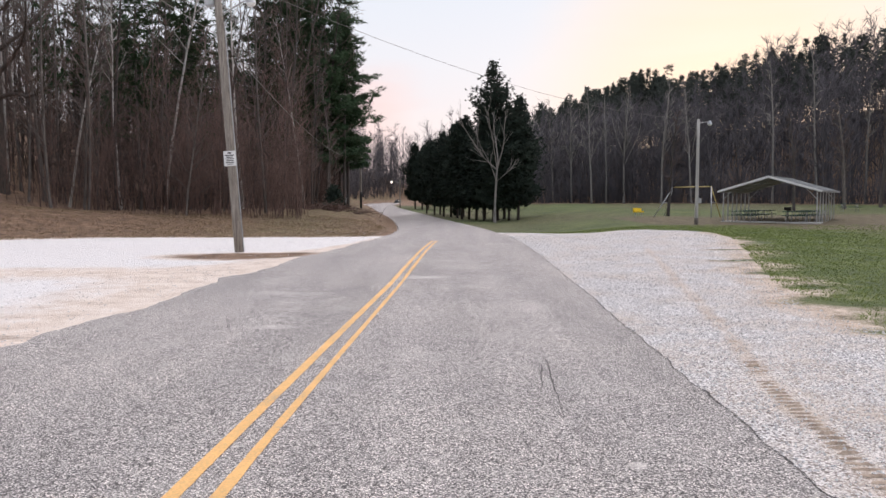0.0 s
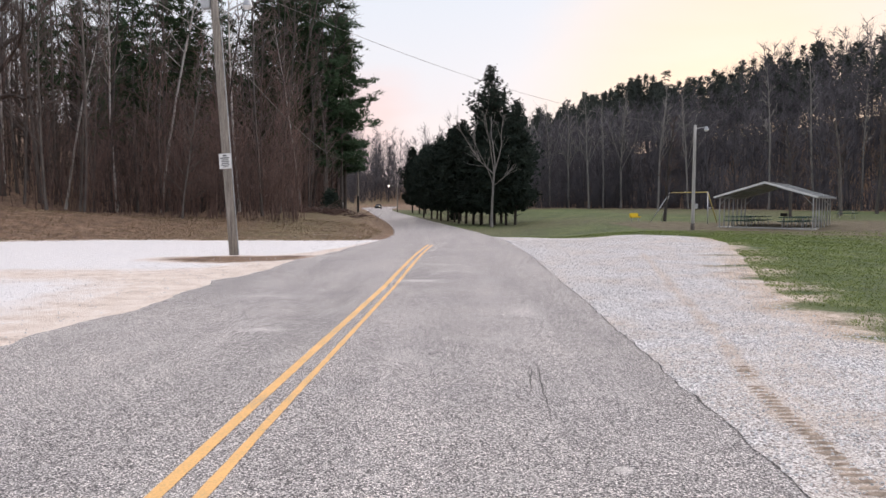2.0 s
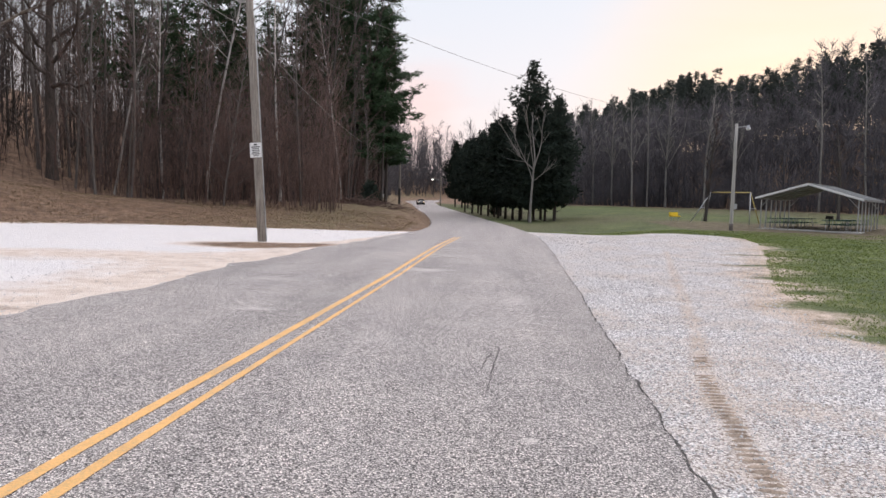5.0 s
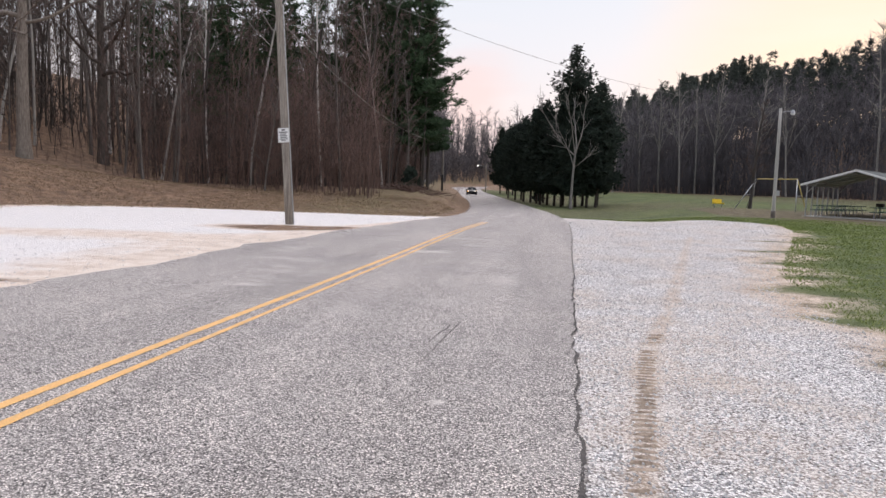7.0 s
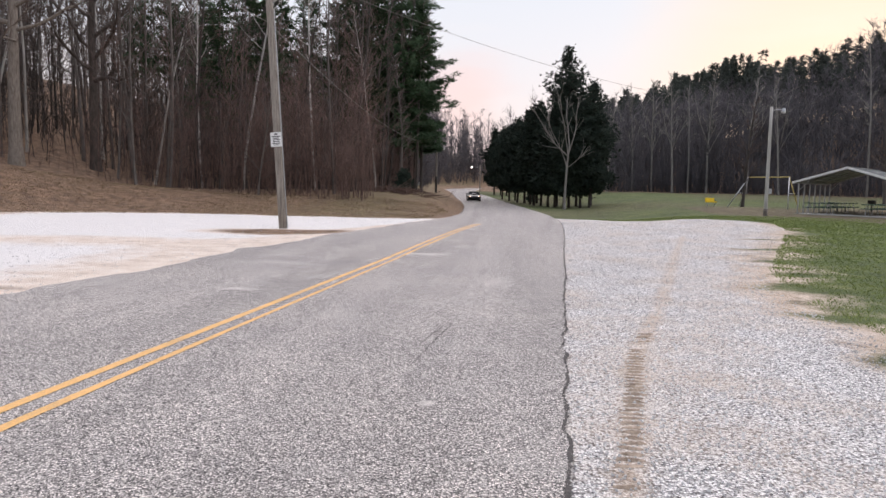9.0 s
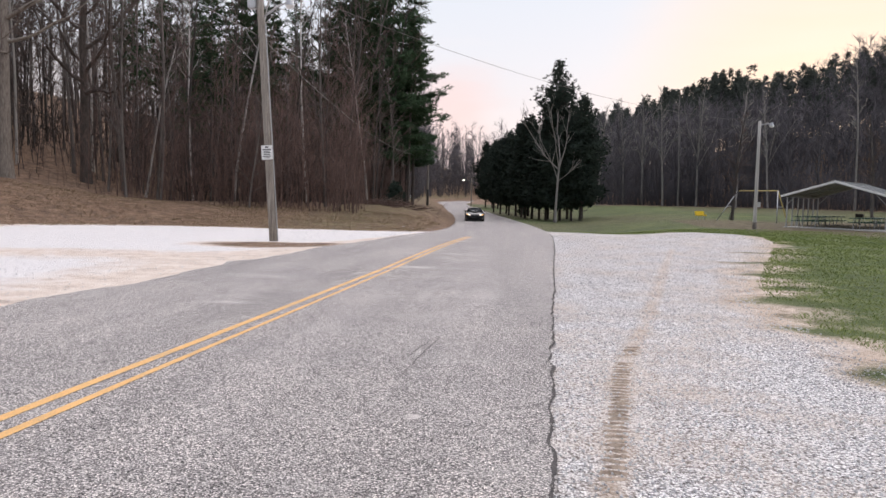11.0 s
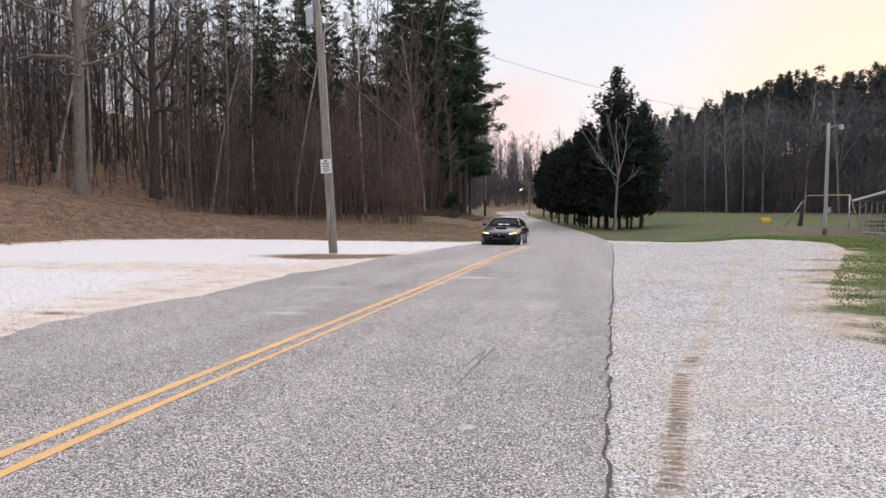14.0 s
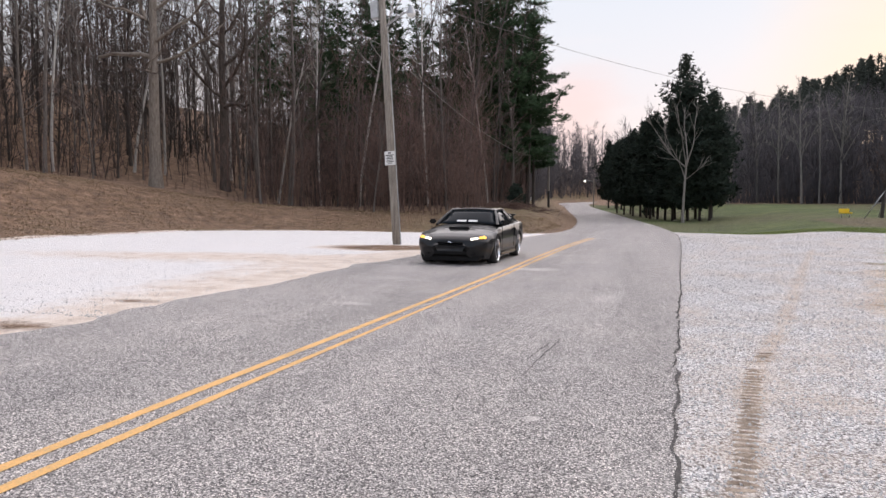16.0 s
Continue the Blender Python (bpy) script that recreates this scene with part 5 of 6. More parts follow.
    for _ in range(260):
        x, y = rnd.gauss(-10.6, 1.5), rnd.gauss(61, 0.8)
        t.add(limb(rnd, Vector((x, y, height(x, y) + rnd.uniform(0, 0.45))), Vector((rnd.uniform(-1, 1), rnd.uniform(-1, 1), rnd.uniform(-0.1, 0.35))), rnd.uniform(0.7, 2.2), 3, 0.15, -0.03), [0.025, 0.02, 0.015, 0.008], 3)
    tagged(part("brush_pile", t.mesh("brush_pile"), BARK_RED), "heap of cut brown brush on the bank", "brush", kind="stuff")
    shrub = cedar_meshes(433, 2.0, 0.15, 0.85, 2.2)
    make_tree("evergreen_shrub", shrub, (BARK, CEDAR), "low dark evergreen shrub at the wood's border", "shrub", at_ground(-11.2, 67.5, 0), "")
    place(bpy.data.objects["evergreen_shrub"], at_ground(0.2, 102.0, 90), 0.7)


build_ground_litter()


# ---- poles and cables ----
def pole_mesh(h, r0, r1, m=None):
    t = Tubes()
    M = m or Matrix()
    t.add([M @ Vector((0, 0, -0.5 + (h + 0.5) * k / 5)) for k in range(6)], [r0 + (r1 - r0) * k / 5 for k in range(6)], 14, True)
    return t.mesh("pole")


def cable(name, p0, p1, sag, r, label):
    a, b = Vector(p0), Vector(p1)
    t = Tubes()
    pts = [a.lerp(b, k / 24) - Vector((0, 0, sag * 4 * (k / 24) * (1 - k / 24))) for k in range(25)]
    t.add(pts, [r] * 25, 4)
    tagged(part(name, t.mesh(name), WIRE), label, "cable")


def lamp_arm(parent, base, tip, lit, head=0.26):
    """A curved steel arm with a lamp head."""
    a, b = Vector(base), Vector(tip)
    t = Tubes()
    t.add([a.lerp(b, k / 6) + Vector((0, 0, 0.18 * math.sin(math.pi * k / 6 * 0.5) * (k > 0))) for k in range(7)], [0.028] * 7, 7, True)
    part("arm", t.mesh("arm"), GALV, parent)
    top = b + Vector((0, 0, 0.16))
    bm = bmesh.new()
    bmesh.ops.create_cone(bm, segments=18, radius1=head * 0.5, radius2=head * 0.24, depth=head * 0.8, cap_ends=True, matrix=Matrix.Translation(top))
    hd = part("lamp_head", bm, GALV, parent, "grey metal lamp head")
    bm = bmesh.new()
    bmesh.ops.create_uvsphere(bm, u_segments=16, v_segments=8, radius=head * 0.44, matrix=Matrix.Translation(top - Vector((0, 0, head * 0.42))) @ Matrix.Diagonal((1, 1, 0.7, 1)))
    part("globe", bm, STREET_ON if lit else WHITE, hd, "lit lamp globe" if lit else "clear lamp globe")


def build_poles():
    lean = pose(0, 0, 0, -0.6, -4.0, 0)
    m = pose(-7.5, 24.45, height(-7.5, 24.45))
    up = thing("utility_pole", "weathered leaning wooden utility pole with a notice sign and lamp", "pole", m)
    part("pole", pole_mesh(9.4, 0.152, 0.115, lean), POLE_WOOD, up)
    box_m = lean @ pose(-0.26, -0.02, 8.45)
    bm = boxed(0.30, 0.28, 0.62, box_m, 0.03)
    part("meter_box", bm, GALV, up, "grey steel box strapped to the pole")
    a = lean @ Vector((0.12, 0, 7.85))
    b = lean @ Vector((1.15, -0.25, 8.05))
    lamp_arm(up, a, b, False, 0.34)
    # notice sign, its print too small to read
    sm = lean @ pose(0.0, -0.165, 3.12)
    sign = part("sign", boxed(0.40, 0.012, 0.50, sm, 0.004), WHITE, up, "white metal notice sign with black print")
    for z, w, h in ((0.185, 0.12, 0.05), (0.105, 0.30, 0.035), (0.045, 0.22, 0.028), (-0.01, 0.26, 0.028), (-0.07, 0.24, 0.028), (-0.13, 0.28, 0.028), (-0.185, 0.18, 0.022)):
        part("print", boxed(w, 0.004, h, sm @ pose(0, -0.009, z)), BLACK, sign)
    conduit = Tubes()
    conduit.add([lean @ Vector((0.165, -0.02, z)) for z in (0.0, 2.5, 5.0, 7.6)], [0.018] * 4, 6)
    part("conduit", conduit.mesh("conduit"), GALV, up)
    # lamp pole by the picnic shelter
    lp = thing("lamp_pole", "pale wooden lamp pole with a small grey lamp head", "pole", pose(16.0, 49.4, height(16.0, 49.4)))
    part("pole", pole_mesh(7.0, 0.125, 0.09), POLE_GREY, lp)
    part("base_wrap", pole_mesh(0.45, 0.138, 0.135), BARK, lp, "dark stained foot")
    lamp_arm(lp, (0.06, 0, 6.75), (0.72, -0.1, 6.63), False, 0.30)
    part("switch_box", boxed(0.2, 0.14, 0.34, pose(0.2, 0, 1.6), 0.02), GALV, lp)
    # pole by the road ahead, and the lit one at the bend
    fp = thing("utility_pole", "far dark wooden utility pole with a lamp arm beside the road", "pole", pose(-12.9, 99.7, height(-12.9, 99.7)))
    part("pole", pole_mesh(7.3, 0.15, 0.11), POLE_WOOD, fp)
    part("sleeve", pole_mesh(2.2, 0.162, 0.16), BLACK, fp, "black lower sleeve")
    lamp_arm(fp, (0.08, 0, 5.9), (0.95, -0.2, 6.0), False, 0.4)
    bp = thing("street_lamp", "far street lamp glowing at the bend of the road", "street lamp", pose(-12.4, 166, height(-12.4, 166)))
    part("pole", pole_mesh(6.4, 0.14, 0.10), POLE_WOOD, bp)
    lamp_arm(bp, (-0.08, 0, 5.7), (-1.9, -0.3, 5.85), True, 0.42)
    # cables
    top = m @ (lean @ Vector((-0.1, 0, 7.2)))
    cable("cable", top, (-13.0, 99.7, height(-12.9, 99.7) + 7.2), 1.6, 0.010, "dark cable strung along the road between the poles")
    cable("cable", top, (-9.2, -28, 8.2), 0.5, 0.011, "dark cable strung overhead towards the next pole")
    top2 = m @ (lean @ Vector((0.1, 0, 9.2)))
    cable("cable", top2, (16.0, 49.4, height(16, 49.4) + 7.0), 1.05, 0.009, "thin cable strung across the road to the lamp pole")
    cable("cable", (16.0, 49.4, height(16, 49.4) + 7.0), (-4, 118, 9.0), 1.2, 0.009, "thin cable strung away over the meadow")


build_poles()


# ---- picnic shelter, tables, swing ----
def build_shelter():
    zf = 0.10
    M = pose(24.24, 55.46, zf, 0, 0, -35)
    W, L, eave, peak = 6.8, 8.3, 2.14, 3.17
    s = thing("picnic_shelter", "open gabled picnic shelter with a grey metal roof on steel posts", "shelter", M)
    part("slab", boxed(W - 0.2, L - 0.3, 0.6, pose(0, 0, -0.30), 0.02), CONCRETE, s, "pale concrete floor slab")
    run = W / 2
    tilt = math.degrees(math.atan2(peak - eave, run))
    ln = math.hypot(run, peak - eave)
    for sx in (-1, 1):
        pm = pose(sx * run / 2, 0, (eave + peak) / 2 + 0.06, 0, sx * tilt, 0)
        panel = part("roof_panel", boxed(ln + 0.06, L, 0.035, pm), ROOF, s)
        for k in range(19):
            part("rib", boxed(ln + 0.04, 0.05, 0.03, pm @ pose(0, -L / 2 + 0.12 + k * (L - 0.24) / 18, 0.03)), ROOF, panel)
        for e in (-1, 1):
            part("gable_trim", boxed(ln + 0.10, 0.03, 0.14, pose(sx * run / 2, e * (L / 2 + 0.017), (eave + peak) / 2 + 0.03, 0, sx * tilt, 0)), WHITE, s, "white metal gable trim")
        part("eave_trim", boxed(0.03, L, 0.12, pose(sx * (run + 0.045), 0, eave + 0.02)), GALV, s)
        for k in range(7):
            y = -L / 2 + 0.35 + k * (L - 0.7) / 6
            part("post", boxed(0.075, 0.075, eave, pose(sx * (run - 0.30), y, eave / 2), 0.006), GALV, s)
        for y in (-L / 2 + 0.35, L / 2 - 0.35):
            part("brace", beam((sx * (run - 0.30), y, eave - 0.55), (sx * (run - 1.0), y, eave + 0.22), 0.03), GALV, s)
        part("header", boxed(0.09, L - 0.5, 0.12, pose(sx * (run - 0.30), 0, eave + 0.03)), GALV, s)
        for k in range(3):
            x = sx * (0.4 + k * 1.1)
            part("purlin", boxed(0.07, L - 0.3, 0.06, pose(x, 0, peak - (peak - eave) * abs(x) / run - 0.01)), GALV, s)
    for k in range(5):
        y = -L / 2 + 0.35 + k * (L - 0.7) / 4
        for sx in (-1, 1):
            part("rafter", beam((sx * (run - 0.25), y, eave + 0.02), (0, y, peak - 0.06), 0.035), GALV, s)
    part("ridge_cap", boxed(0.34, L + 0.04, 0.03, pose(0, 0, peak + 0.085)), ROOF, s)
    # picnic tables
    t = thing("picnic_table", "dark green coated picnic table with attached benches", "table", M @ pose(-1.9, -3.1, 0, 0, 0, 4), "picnic tables")
    part("tabletop", boxed(1.85, 0.74, 0.05, pose(0, 0, 0.74), 0.015), GREEN, t)
    for sy in (-1, 1):
        part("bench", boxed(1.85, 0.27, 0.045, pose(0, sy * 0.66, 0.45), 0.012), GREEN, t)
    for sx in (-0.62, 0.62):
        tb = Tubes()
        tb.add([Vector((sx, -0.72, 0.02)), Vector((sx, -0.30, 0.71))], [0.026] * 2, 6, True)
        tb.add([Vector((sx, 0.72, 0.02)), Vector((sx, 0.30, 0.71))], [0.026] * 2, 6, True)
        tb.add([Vector((sx, -0.76, 0.42)), Vector((sx, 0.76, 0.42))], [0.024] * 2, 6, True)
        part("leg_frame", tb.mesh("leg_frame"), GALV, t)
    rnd = random.Random(3)
    for x in (-1.9, 1.85):
        for y in (-3.1, -1.15, 0.8, 2.75):
            if (x, y) != (-1.9, -3.1):
                copy_thing(t, M @ pose(x + rnd.uniform(-.12, .12), y, 0, 0, 0, rnd.uniform(-7, 7)))
    copy_thing(t, pose(37.0, 69.5, height(37.0, 69.5), 0, 0, -20))
    g = thing("grill", "black pedestal charcoal grill at the shelter's end", "grill", M @ pose(-0.1, 3.6, 0))
    part("pedestal", beam((0, 0, 0), (0, 0, 0.75), 0.05), BLACK, g)
    part("firebox", boxed(0.5, 0.4, 0.26, pose(0, 0, 0.86), 0.02), BLACK, g)
    # swing frame
    sw = thing("swing_frame", "steel swing frame with faded yellow legs on the meadow", "swing")
    a, b = Vector((18.6, 63.4, 2.75)), Vector((21.15, 61.4, 2.78))
    part("top_bar", beam(a, b, 0.045), YSTEEL, sw, "faded yellow top bar")
    side = Vector((0.62, 0.79, 0)) * 1.15
    out = (a - b).normalized() * 0.75
    for p, o, material, words in ((a, out * 1.6, GALV, "grey steel leg"), (b, -out * 0.6, YSTEEL, "faded yellow steel leg")):
        for e in (-1, 1):
            q = p + side * e + o
            q.z = height(q.x, q.y) - 0.05
            part("leg", beam(p, q, 0.042), material if e > 0 or material is GALV else GALV, sw, words)
        part("cross_bar", beam(p.lerp(p + side + o - Vector((0, 0, 2.4)), 0.55), p.lerp(p - side + o - Vector((0, 0, 2.4)), 0.55), 0.025), GALV, sw)
    # yellow bench
    h = height(15.76, 63.8)
    bn = thing("play_bench", "bright yellow plastic bench on short legs on the meadow", "bench", pose(15.76, 63.8, h, 0, 0, 25))
    part("seat", boxed(1.0, 0.34, 0.10, pose(0, 0, 0.38), 0.03), YPLASTIC, bn)
    part("backrest", boxed(0.92, 0.08, 0.30, pose(-0.03, 0.15, 0.56, -8), 0.03), YPLASTIC, bn)
    for sx in (-0.36, 0.36):
        part("leg", beam((sx, 0, -0.05), (sx, 0, 0.36), 0.03), GALV, bn)
    # white marker by the wood's corner
    mk = thing("marker_post", "small white marker post on the bank", "post", pose(-13.2, 88.0, height(-13.2, 88.0)))
    part("stake", boxed(0.06, 0.04, 1.0, pose(0, 0, 0.4), 0.005), GALV, mk)
    part("plate", boxed(0.34, 0.02, 0.42, pose(0, -0.03, 0.95), 0.005), WHITE, mk)


build_shelter()


# ---- the car ----
def body_at(s):
    """Half width, bottom, shoulder and top of the car's body at s metres behind its nose."""
    w = float(np.interp(s, [0, 0.03, 0.10, 0.22, 0.50, 0.92, 1.5, 2.3, 3.0, 3.49, 4.0, 4.35, 4.55, 4.65], [0.42, 0.60, 0.735, 0.82, 0.895, 0.925, 0.905, 0.905, 0.92, 0.945, 0.925, 0.88, 0.82, 0.72]))
    zb = float(np.interp(s, [0, 0.03, 0.09, 0.5, 1.3, 3.1, 4.2, 4.65], [0.34, 0.22, 0.15, 0.14, 0.16, 0.17, 0.22, 0.30]))
    zc = float(np.interp(s, [0, 0.05, 0.14, 0.35, 0.7, 1.1, 1.45, 1.8, 3.6, 3.9, 4.3, 4.55, 4.65], [0.50, 0.60, 0.665, 0.735, 0.800, 0.862, 0.905, 0.92, 0.97, 0.975, 0.96, 0.93, 0.86]))
    zs = zc - float(np.interp(s, [0, 0.2, 0.9, 1.5, 3.4, 4.65], [0.04, 0.06, 0.085, 0.075, 0.07, 0.05]))
    return w, zb, zs, zc


def arch(s):
    for c in (0.92, 3.49):
        if abs(s - c) < 0.375:
            return 0.315 + math.sqrt(0.375 ** 2 - (s - c) ** 2)
    return 0.0


def grid_mesh(rows):
    """A smooth sheet through rows of points of equal length."""
    n = len(rows[0])
    v = [p for r in rows for p in r]
    f = [(j * n + i, j * n + i + 1, (j + 1) * n + i + 1, (j + 1) * n + i) for j in range(len(rows) - 1) for i in range(n - 1)]
    return v, f


def sheet(name, rows, material, parent, label="", thick=0.0):
    v, f = grid_mesh([[Vector(p) for p in r] for r in rows])
    ob = part(name, mesh_of(name, v, f, True), material, parent, label)
    if thick:
        md = ob.modifiers.new("thickness", "SOLIDIFY")
        md.thickness, md.offset = thick, 0.0
    return ob


def mirrored(rows, side):
    return [[(side * x, y, z) for x, y, z in r] for r in rows]


def bulged(c00, c10, c11, c01, nu, nv, bulge):
    """A patch between four corners, pushed out along bulge in its middle."""
    out = []
    for j in range(nv + 1):
        row = []
        for i in range(nu + 1):
            u, w = i / nu, j / nv
            p = Vector(c00).lerp(Vector(c10), u).lerp(Vector(c01).lerp(Vector(c11), u), w)
            row.append(tuple(p + Vector(bulge) * (4 * u * (1 - u)) * (0.6 + 0.4 * 4 * w * (1 - w))))
        out.append(row)
    return out


def build_car():
    car = thing("sports_coupe", "dark grey two-door sports coupe with lit headlights driving on the road", "car")
    Y = lambda s: s - 2.33
    # shell
    ss = sorted(set([0, 0.02, 0.05, 0.09, 0.14, 0.2] + [round(0.25 + 0.05 * k, 3) for k in range(88)] + [4.62, 4.65]))
    rows = []
    for s in ss:
        w, zb, zs, zc = body_at(s)
        a = arch(s)
        z1 = max(zb, a)
        z2, z3, z4 = max(zb + 0.12, a + 0.012), max(0.44, a + 0.03), max(min(0.60, zs - 0.06), a + 0.05)
        flare = 0.018 if a else 0.0
        tuck = float(np.interp(s, [0, 0.25, 0.6], [0.72, 0.82, 0.93]))
        half = [(w * tuck + flare, z1), (w * (0.5 * tuck + 0.515) + flare, z2), (w + flare * 0.6, z3), (w * 0.992, max(z4, z3 + 0.01)), (w * 0.965, max(zs - 0.03, z4 + 0.012)), (w * 0.90, max(zs, z4 + 0.02)), (w * 0.62, zc - 0.018), (w * 0.3, zc - 0.004), (0, zc)]
        rows.append([(x, Y(s), z) for x, z in half] + [(-x, Y(s), z) for x, z in reversed(half[:-1])])
    v, f = grid_mesh([[Vector(p) for p in r] for r in rows])
    n = len(rows[0])
    f.append(tuple(range(n)))
    f.append(tuple(reversed(range(len(v) - n, len(v)))))
    body = part("body", mesh_of("body", v, f, True), PAINT, car)
    part("underbody", boxed(1.5, 4.2, 0.12, pose(0, 0.0, 0.24)), TRIM, car)
    for c in (0.92, 3.49):
        part("wheel_well", boxed(1.56, 0.80, 0.42, pose(0, Y(c), 0.44)), TRIM, car)
    # cabin
    roof = []
    for j in range(7):
        q = j / 6
        s, z, hw = 2.10 + 1.0 * q, 1.235 + 0.055 * math.sin(math.pi * (0.15 + 0.75 * q)), 0.56 - 0.01 * q
        roof.append([(hw * (i / 6 - 0.5) * 2, Y(s), z - 0.035 * abs((i / 6 - 0.5) * 2) ** 2.4) for i in range(7)])
    sheet("roof", roof, PAINT, car, "", 0.03)
    sheet("windscreen", bulged((-0.72, Y(1.52), 0.905), (0.72, Y(1.52), 0.905), (0.545, Y(2.11), 1.228), (-0.545, Y(2.11), 1.228), 8, 5, (0, -0.07, 0.02)), TINT, car, "dark tinted windscreen", 0.006)
    sheet("rear_window", bulged((-0.54, Y(3.09), 1.238), (0.54, Y(3.09), 1.238), (0.64, Y(3.80), 1.0), (-0.64, Y(3.80), 1.0), 8, 5, (0, 0.06, 0.03)), TINT, car, "", 0.006)
    for e in (-1, 1):
        t = Tubes()
        t.add([Vector((e * 0.775, Y(1.50), 0.885)), Vector((e * 0.665, Y(1.86), 1.10)), Vector((e * 0.57, Y(2.13), 1.228)), Vector((e * 0.56, Y(2.6), 1.262)), Vector((e * 0.555, Y(3.09), 1.235))], [0.042, 0.036, 0.034, 0.032, 0.036], 7)
        part("pillar", t.mesh("pillar"), PAINT, car)
        sheet("rear_pillar", mirrored(bulged((0.565, Y(2.98), 1.238), (0.545, Y(3.12), 1.235), (0.655, Y(3.82), 0.975), (0.835, Y(3.62), 0.94), 3, 5, (0.02, 0, 0.01)), e), PAINT, car, "", 0.02)
        sheet("side_window", mirrored(bulged((0.795, Y(1.60), 0.91), (0.805, Y(2.78), 0.925), (0.575, Y(2.74), 1.235), (0.585, Y(2.16), 1.208), 5, 3, (0.015, 0, 0)), e), TINT, car, "dark tinted side glass", 0.005)
        sheet("quarter_window", mirrored(bulged((0.808, Y(2.84), 0.93), (0.82, Y(3.50), 0.95), (0.60, Y(3.02), 1.218), (0.58, Y(2.80), 1.231), 3, 3, (0.01, 0, 0)), e), TINT, car, "", 0.005)
        part("window_pillar", boxed(0.03, 0.07, 0.40, pose(e * 0.695, Y(2.80), 1.09, 0, -e * 33, 0), 0.008), TRIM, car)
        # mirror, sill, door line, handle, side scoop
        bm = boxed(0.19, 0.10, 0.115, pose(e * 0.955, Y(1.74), 0.955, 0, 0, e * 14), 0.035)
        part("side_mirror", bm, PAINT, car)
        part("side_skirt", boxed(0.05, 1.75, 0.10, pose(e * 0.895, Y(2.20), 0.20), 0.02), PAINT, car)
        for s in (1.48, 2.86):
            part("door_gap", boxed(0.012, 0.010, 0.56, pose(e * (0.902 if s < 2 else 0.914), Y(s), 0.58)), TRIM, car)
        part("door_handle", boxed(0.02, 0.17, 0.035, pose(e * 0.913, Y(2.68), 0.745), 0.008), TRIM, car)
        part("side_scoop", boxed(0.03, 0.26, 0.20, pose(e * 0.923, Y(3.02), 0.66, -14), 0.012), TRIM, car)
        # lights
        hm = pose(e * 0.555, Y(0.125), 0.602, -30, -e * 5, e * 24)
        hl = part("headlight", boxed(0.20, 0.09, 0.066, hm, 0.026), LAMP_ON, car, "lit wrap-round headlight")
        part("turn_lens", boxed(0.19, 0.10, 0.085, pose(e * 0.715, Y(0.225), 0.628, -26, -e * 7, e * 42), 0.03), AMBER_ON, hl, "glowing amber corner lens")
        part("fog_light", boxed(0.13, 0.05, 0.07, pose(e * 0.55, Y(0.062), 0.285, 0, 0, e * 24), 0.02), TRIM, car)
        part("tail_light", boxed(0.34, 0.06, 0.14, pose(e * 0.58, Y(4.60), 0.78, 0, 0, -e * 10), 0.02), plain("red_lens", (0.20, 0.008, 0.008), (0.28, 0.012, 0.012), 6, 0.2), car)
    # nose
    gr = part("grille", boxed(0.66, 0.06, 0.085, pose(0, Y(0.030), 0.535, -24), 0.03), TRIM, car, "black open grille")
    part("badge", boxed(0.10, 0.02, 0.035, pose(0, Y(-0.004), 0.545, -24, 14, 0), 0.01), CHROME, gr, "small bright badge")
    part("lower_intake", boxed(0.80, 0.05, 0.11, pose(0, Y(0.022), 0.31, 14), 0.022), TRIM, car)
    part("chin_spoiler", boxed(1.34, 0.24, 0.11, pose(0, Y(0.19), 0.165), 0.03), TRIM, car)
    # hood scoop, its mouth facing forward
    bm = bmesh.new()
    pts = [(-0.24, 0.78, 0.86), (0.24, 0.78, 0.86), (0.27, 0.78, 0.79), (-0.27, 0.78, 0.79), (-0.22, 1.28, 0.885), (0.22, 1.28, 0.885), (0.25, 1.28, 0.86), (-0.25, 1.28, 0.86)]
    vs = [bm.verts.new((x, Y(s), z)) for x, s, z in pts]
    for q in ((0, 1, 2, 3), (0, 4, 5, 1), (1, 5, 6, 2), (0, 3, 7, 4), (4, 7, 6, 5)):
        bm.faces.new([vs[k] for k in q])
    bmesh.ops.bevel(bm, geom=bm.edges[:], offset=0.012, segments=2, affect="EDGES")
    sc = part("hood_scoop", bm, PAINT, body)
    part("scoop_mouth", boxed(0.45, 0.03, 0.062, pose(0, Y(0.776), 0.832), 0.01), TRIM, sc, "black scoop opening")
    for e in (-1, 1):
        part("wiper", beam((e * 0.05 - 0.1, Y(1.44), 0.92), (e * 0.05 + 0.42, Y(1.49), 0.925), 0.012, 5), TRIM, car)
    # rear wing
    wing = part("rear_wing", boxed(1.30, 0.20, 0.035, pose(0, Y(4.42), 1.085, 4), 0.012), PAINT, car)
    for e in (-1, 1):
        part("wing_stand", boxed(0.05, 0.18, 0.14, pose(e * 0.55, Y(4.42), 1.01), 0.012), PAINT, wing)
    # pale lettering strip on the windscreen, not legible
    for x, w in ((-0.13, 0.24), (0.16, 0.22)):
        part("windscreen_strip", boxed(w, 0.004, 0.075, pose(x, Y(1.50), 0.985, -58)), WHITE, car, "pale unreadable lettering")
    # inside
    part("dashboard", boxed(1.30, 0.40, 0.16, pose(0, Y(1.78), 0.80), 0.04), SEAT, car)
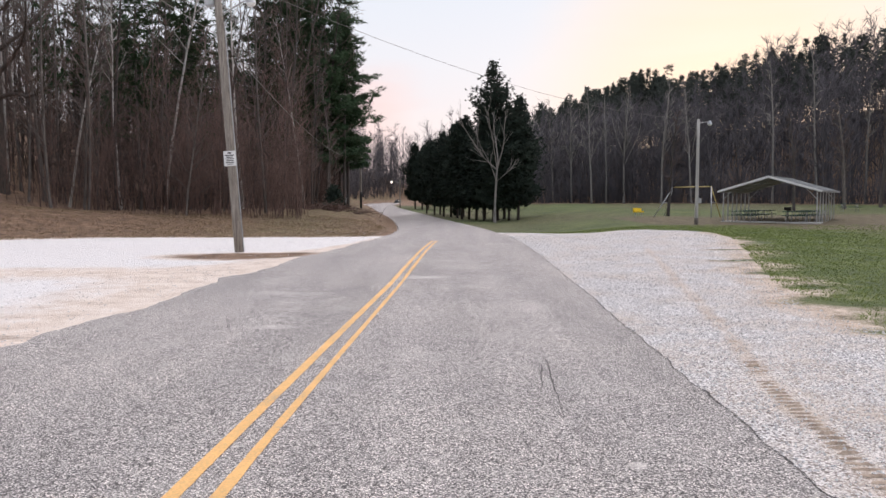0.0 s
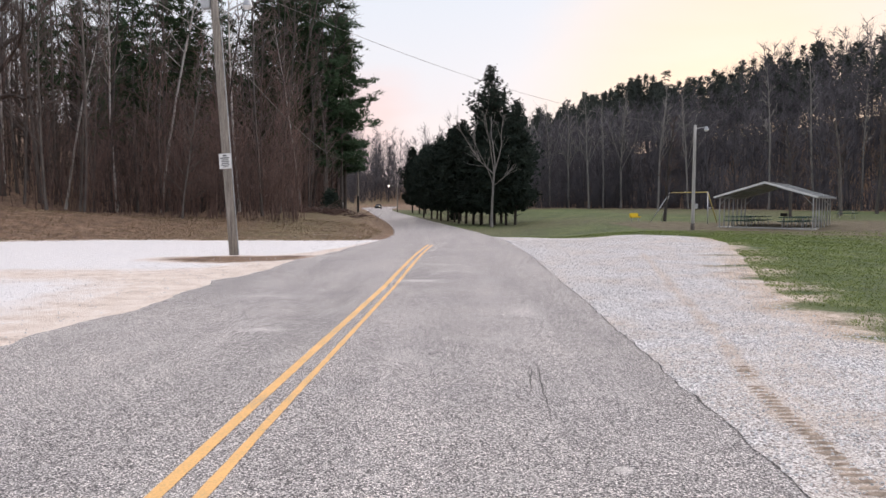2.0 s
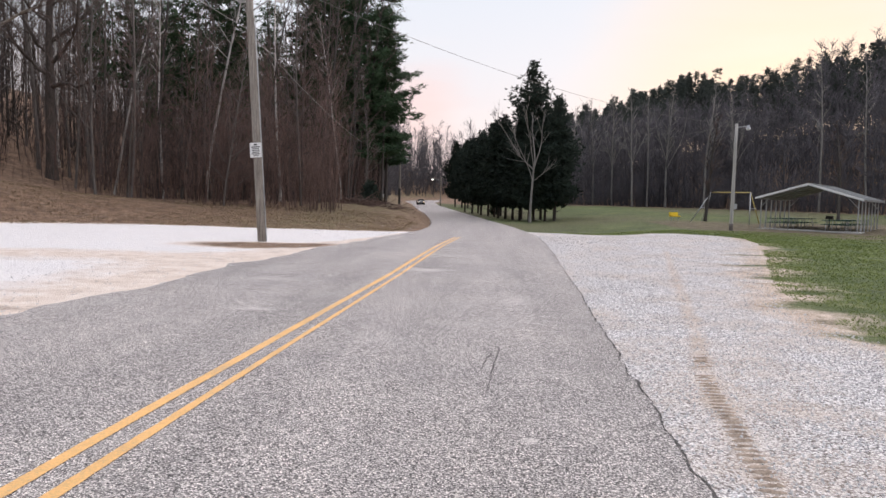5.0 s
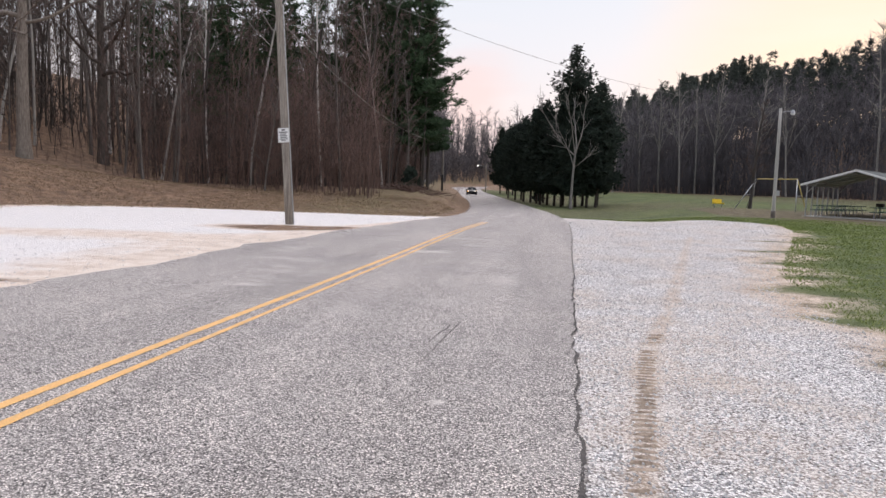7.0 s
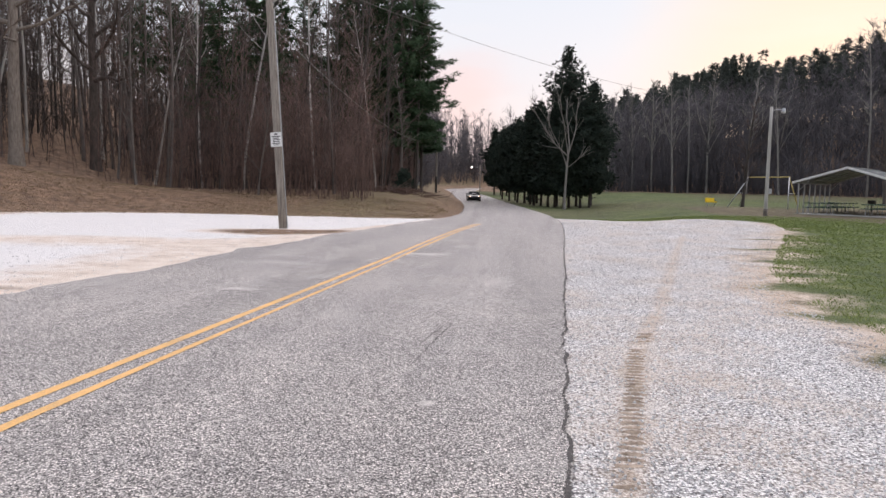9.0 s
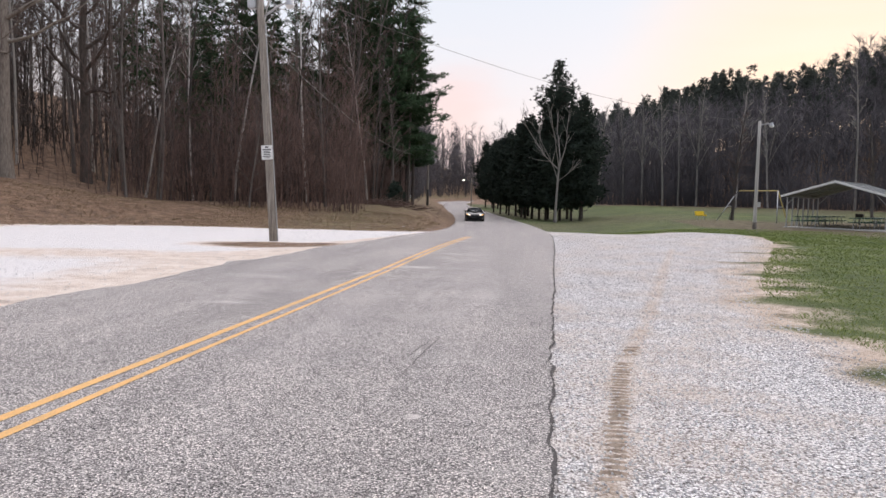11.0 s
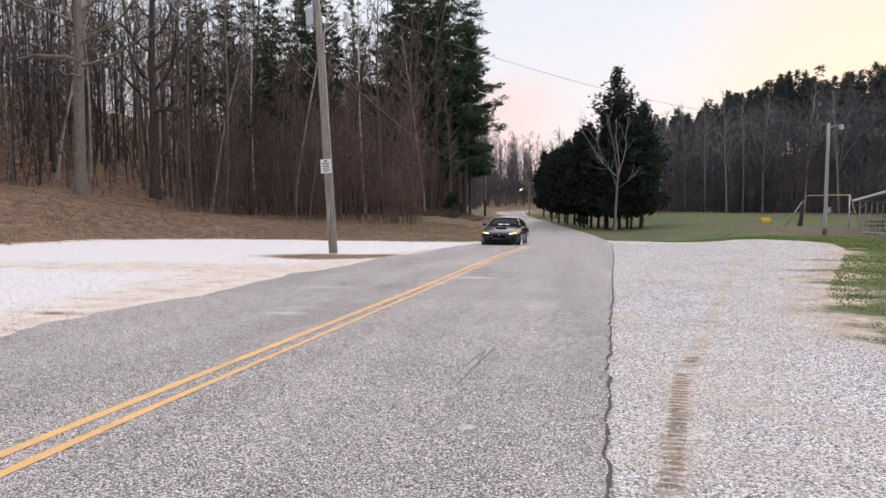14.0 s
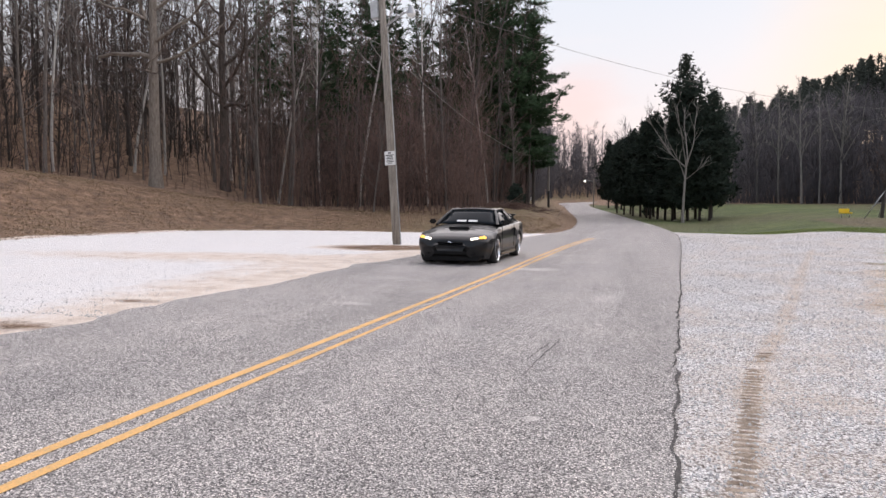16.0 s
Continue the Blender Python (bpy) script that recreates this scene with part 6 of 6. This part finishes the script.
    for e in (-1, 1):
        st = part("seat", boxed(0.48, 0.50, 0.18, pose(e * 0.36, Y(2.45), 0.52), 0.05), SEAT, car)
        part("seat_back", boxed(0.46, 0.14, 0.60, pose(e * 0.36, Y(2.74), 0.82, 14), 0.05), SEAT, st)
    part("cabin_floor", boxed(1.45, 2.4, 0.04, pose(0, Y(2.7), 0.40)), SEAT, car)
    # wheels
    wheels = []
    t = Tubes()
    prof = [(-0.105, 0.25), (-0.12, 0.28), (-0.105, 0.312), (-0.07, 0.325), (0.07, 0.325), (0.105, 0.312), (0.12, 0.28), (0.105, 0.25)]
    v = [Vector((x, r * math.cos(2 * math.pi * k / 36), r * math.sin(2 * math.pi * k / 36))) for k in range(36) for x, r in prof]
    fs = [(k * 8 + i, k * 8 + i + 1, ((k + 1) % 36) * 8 + i + 1, ((k + 1) % 36) * 8 + i) for k in range(36) for i in range(7)]
    tyre = mesh_of("tyre", v, fs, True)
    prof = [(-0.09, 0.225), (0.09, 0.225), (0.115, 0.258), (0.124, 0.262), (0.120, 0.248), (0.06, 0.228)]
    v = [Vector((x, r * math.cos(2 * math.pi * k / 36), r * math.sin(2 * math.pi * k / 36))) for k in range(36) for x, r in prof]
    rim = mesh_of("rim", v, [(k * 6 + i, k * 6 + i + 1, ((k + 1) % 36) * 6 + i + 1, ((k + 1) % 36) * 6 + i) for k in range(36) for i in range(5)], True)
    bm = bmesh.new()
    for k in range(5):
        box(bm, 0.035, 0.06, 0.20, Matrix.Rotation(2 * math.pi * k / 5, 4, "X") @ pose(0.085, 0, 0.135, 0, 6, 0), 0.008)
    bmesh.ops.create_cone(bm, segments=20, radius1=0.06, radius2=0.05, depth=0.04, cap_ends=True, matrix=pose(0.095, 0, 0, 0, 90, 0))
    spokes = bpy.data.meshes.new("spokes")
    bm.to_mesh(spokes)
    bm.free()
    for e in (-1, 1):
        for s in (0.92, 3.49):
            w = part("wheel", tyre, RUBBER, car)
            w.location = (e * 0.80, Y(s), 0.325)
            turn = Matrix.Rotation(0 if e > 0 else math.pi, 4, "Z")
            for nm, me, metal, words in (("rim", rim, CHROME, "polished alloy rim"), ("spokes", spokes, GUNMETAL, "dark grey alloy spokes")):
                q = part(nm, me, metal, w, words)
                q.matrix_basis = turn
            wheels.append((w, e, s))
    return car, wheels


CAR, WHEELS = build_car()


# ---- what moves ----
def motions():
    # time, and where the nose of the car is: across, along
    key_t = [0, 1, 2, 3, 4, 5, 6.2, 7.5, 9, 10.2, 11.5, 12.5, 13.5, 14.5, 15, 15.5, 16]
    key_y = [250, 232, 214, 196.5, 178, 160, 138.5, 117, 97, 79.5, 62, 48.3, 37.6, 28, 23.4, 19.2, 15.5]
    lane_y = [9, 15.7, 19.4, 23.5, 28, 37.6, 48.3, 62, 80, 97, 117, 140, 160, 196, 214, 232, 250, 262]
    lane_x = [-2.85, -2.97, -2.95, -2.84, -2.68, -2.40, -2.36, -3.16, -5.0, -7.29, -10.2, -13.4, -16.3, -20.5, -22.0, -21.2, -19.7, -18.3]

    def nose_y(t):
        # slope-limited curve through the keyed places
        i = min(max(int(np.searchsorted(key_t, t)) - 1, 0), len(key_t) - 2)
        h = key_t[i + 1] - key_t[i]

        def slope(j):
            if j == 0 or j == len(key_t) - 1:
                k = min(j, len(key_t) - 2)
                return (key_y[k + 1] - key_y[k]) / (key_t[k + 1] - key_t[k])
            return (key_y[j + 1] - key_y[j - 1]) / (key_t[j + 1] - key_t[j - 1])
        u = (t - key_t[i]) / h
        return ((1 + 2 * u) * (1 - u) ** 2 * key_y[i] + u * (1 - u) ** 2 * h * slope(i) + u * u * (3 - 2 * u) * key_y[i + 1] + u * u * (u - 1) * h * slope(i + 1))

    def lane(y):
        return float(np.mean([np.interp(y + d, lane_y, lane_x) for d in (-6, -3, 0, 3, 6)])) if y > 40 else float(np.mean([np.interp(y + d, lane_y, lane_x) for d in (-3, -1.5, 0, 1.5, 3)]))

    def car_pose(t):
        y = nose_y(t)
        x, xb = lane(y), lane(y + 4.6)
        zf, zr = float(level(y + 0.9)), float(level(y + 3.5))
        heading = math.degrees(math.atan2(x - xb, 4.6))
        pitch = math.degrees(math.atan2(zf - zr, 2.57))
        cx, cy = x + (xb - x) * 0.5, y + 2.33
        return pose(cx, cy, (zf + zr) / 2 + 0.036, pitch, 0, heading)

    walk(CAR, [(k / 10, car_pose(k / 10)) for k in range(161)])
    spin = [0.0]
    for k in range(1, 481):
        step = math.degrees((nose_y((k - 1) / 30) - nose_y(k / 30)) / 0.325)
        spin.append(spin[-1] + min(step, 86.0))
    for w, e, s in WHEELS:
        walk(w, [(k / 30, pose(e * 0.80, s - 2.33, 0.325, spin[k], 0, 0)) for k in range(481)])


motions()
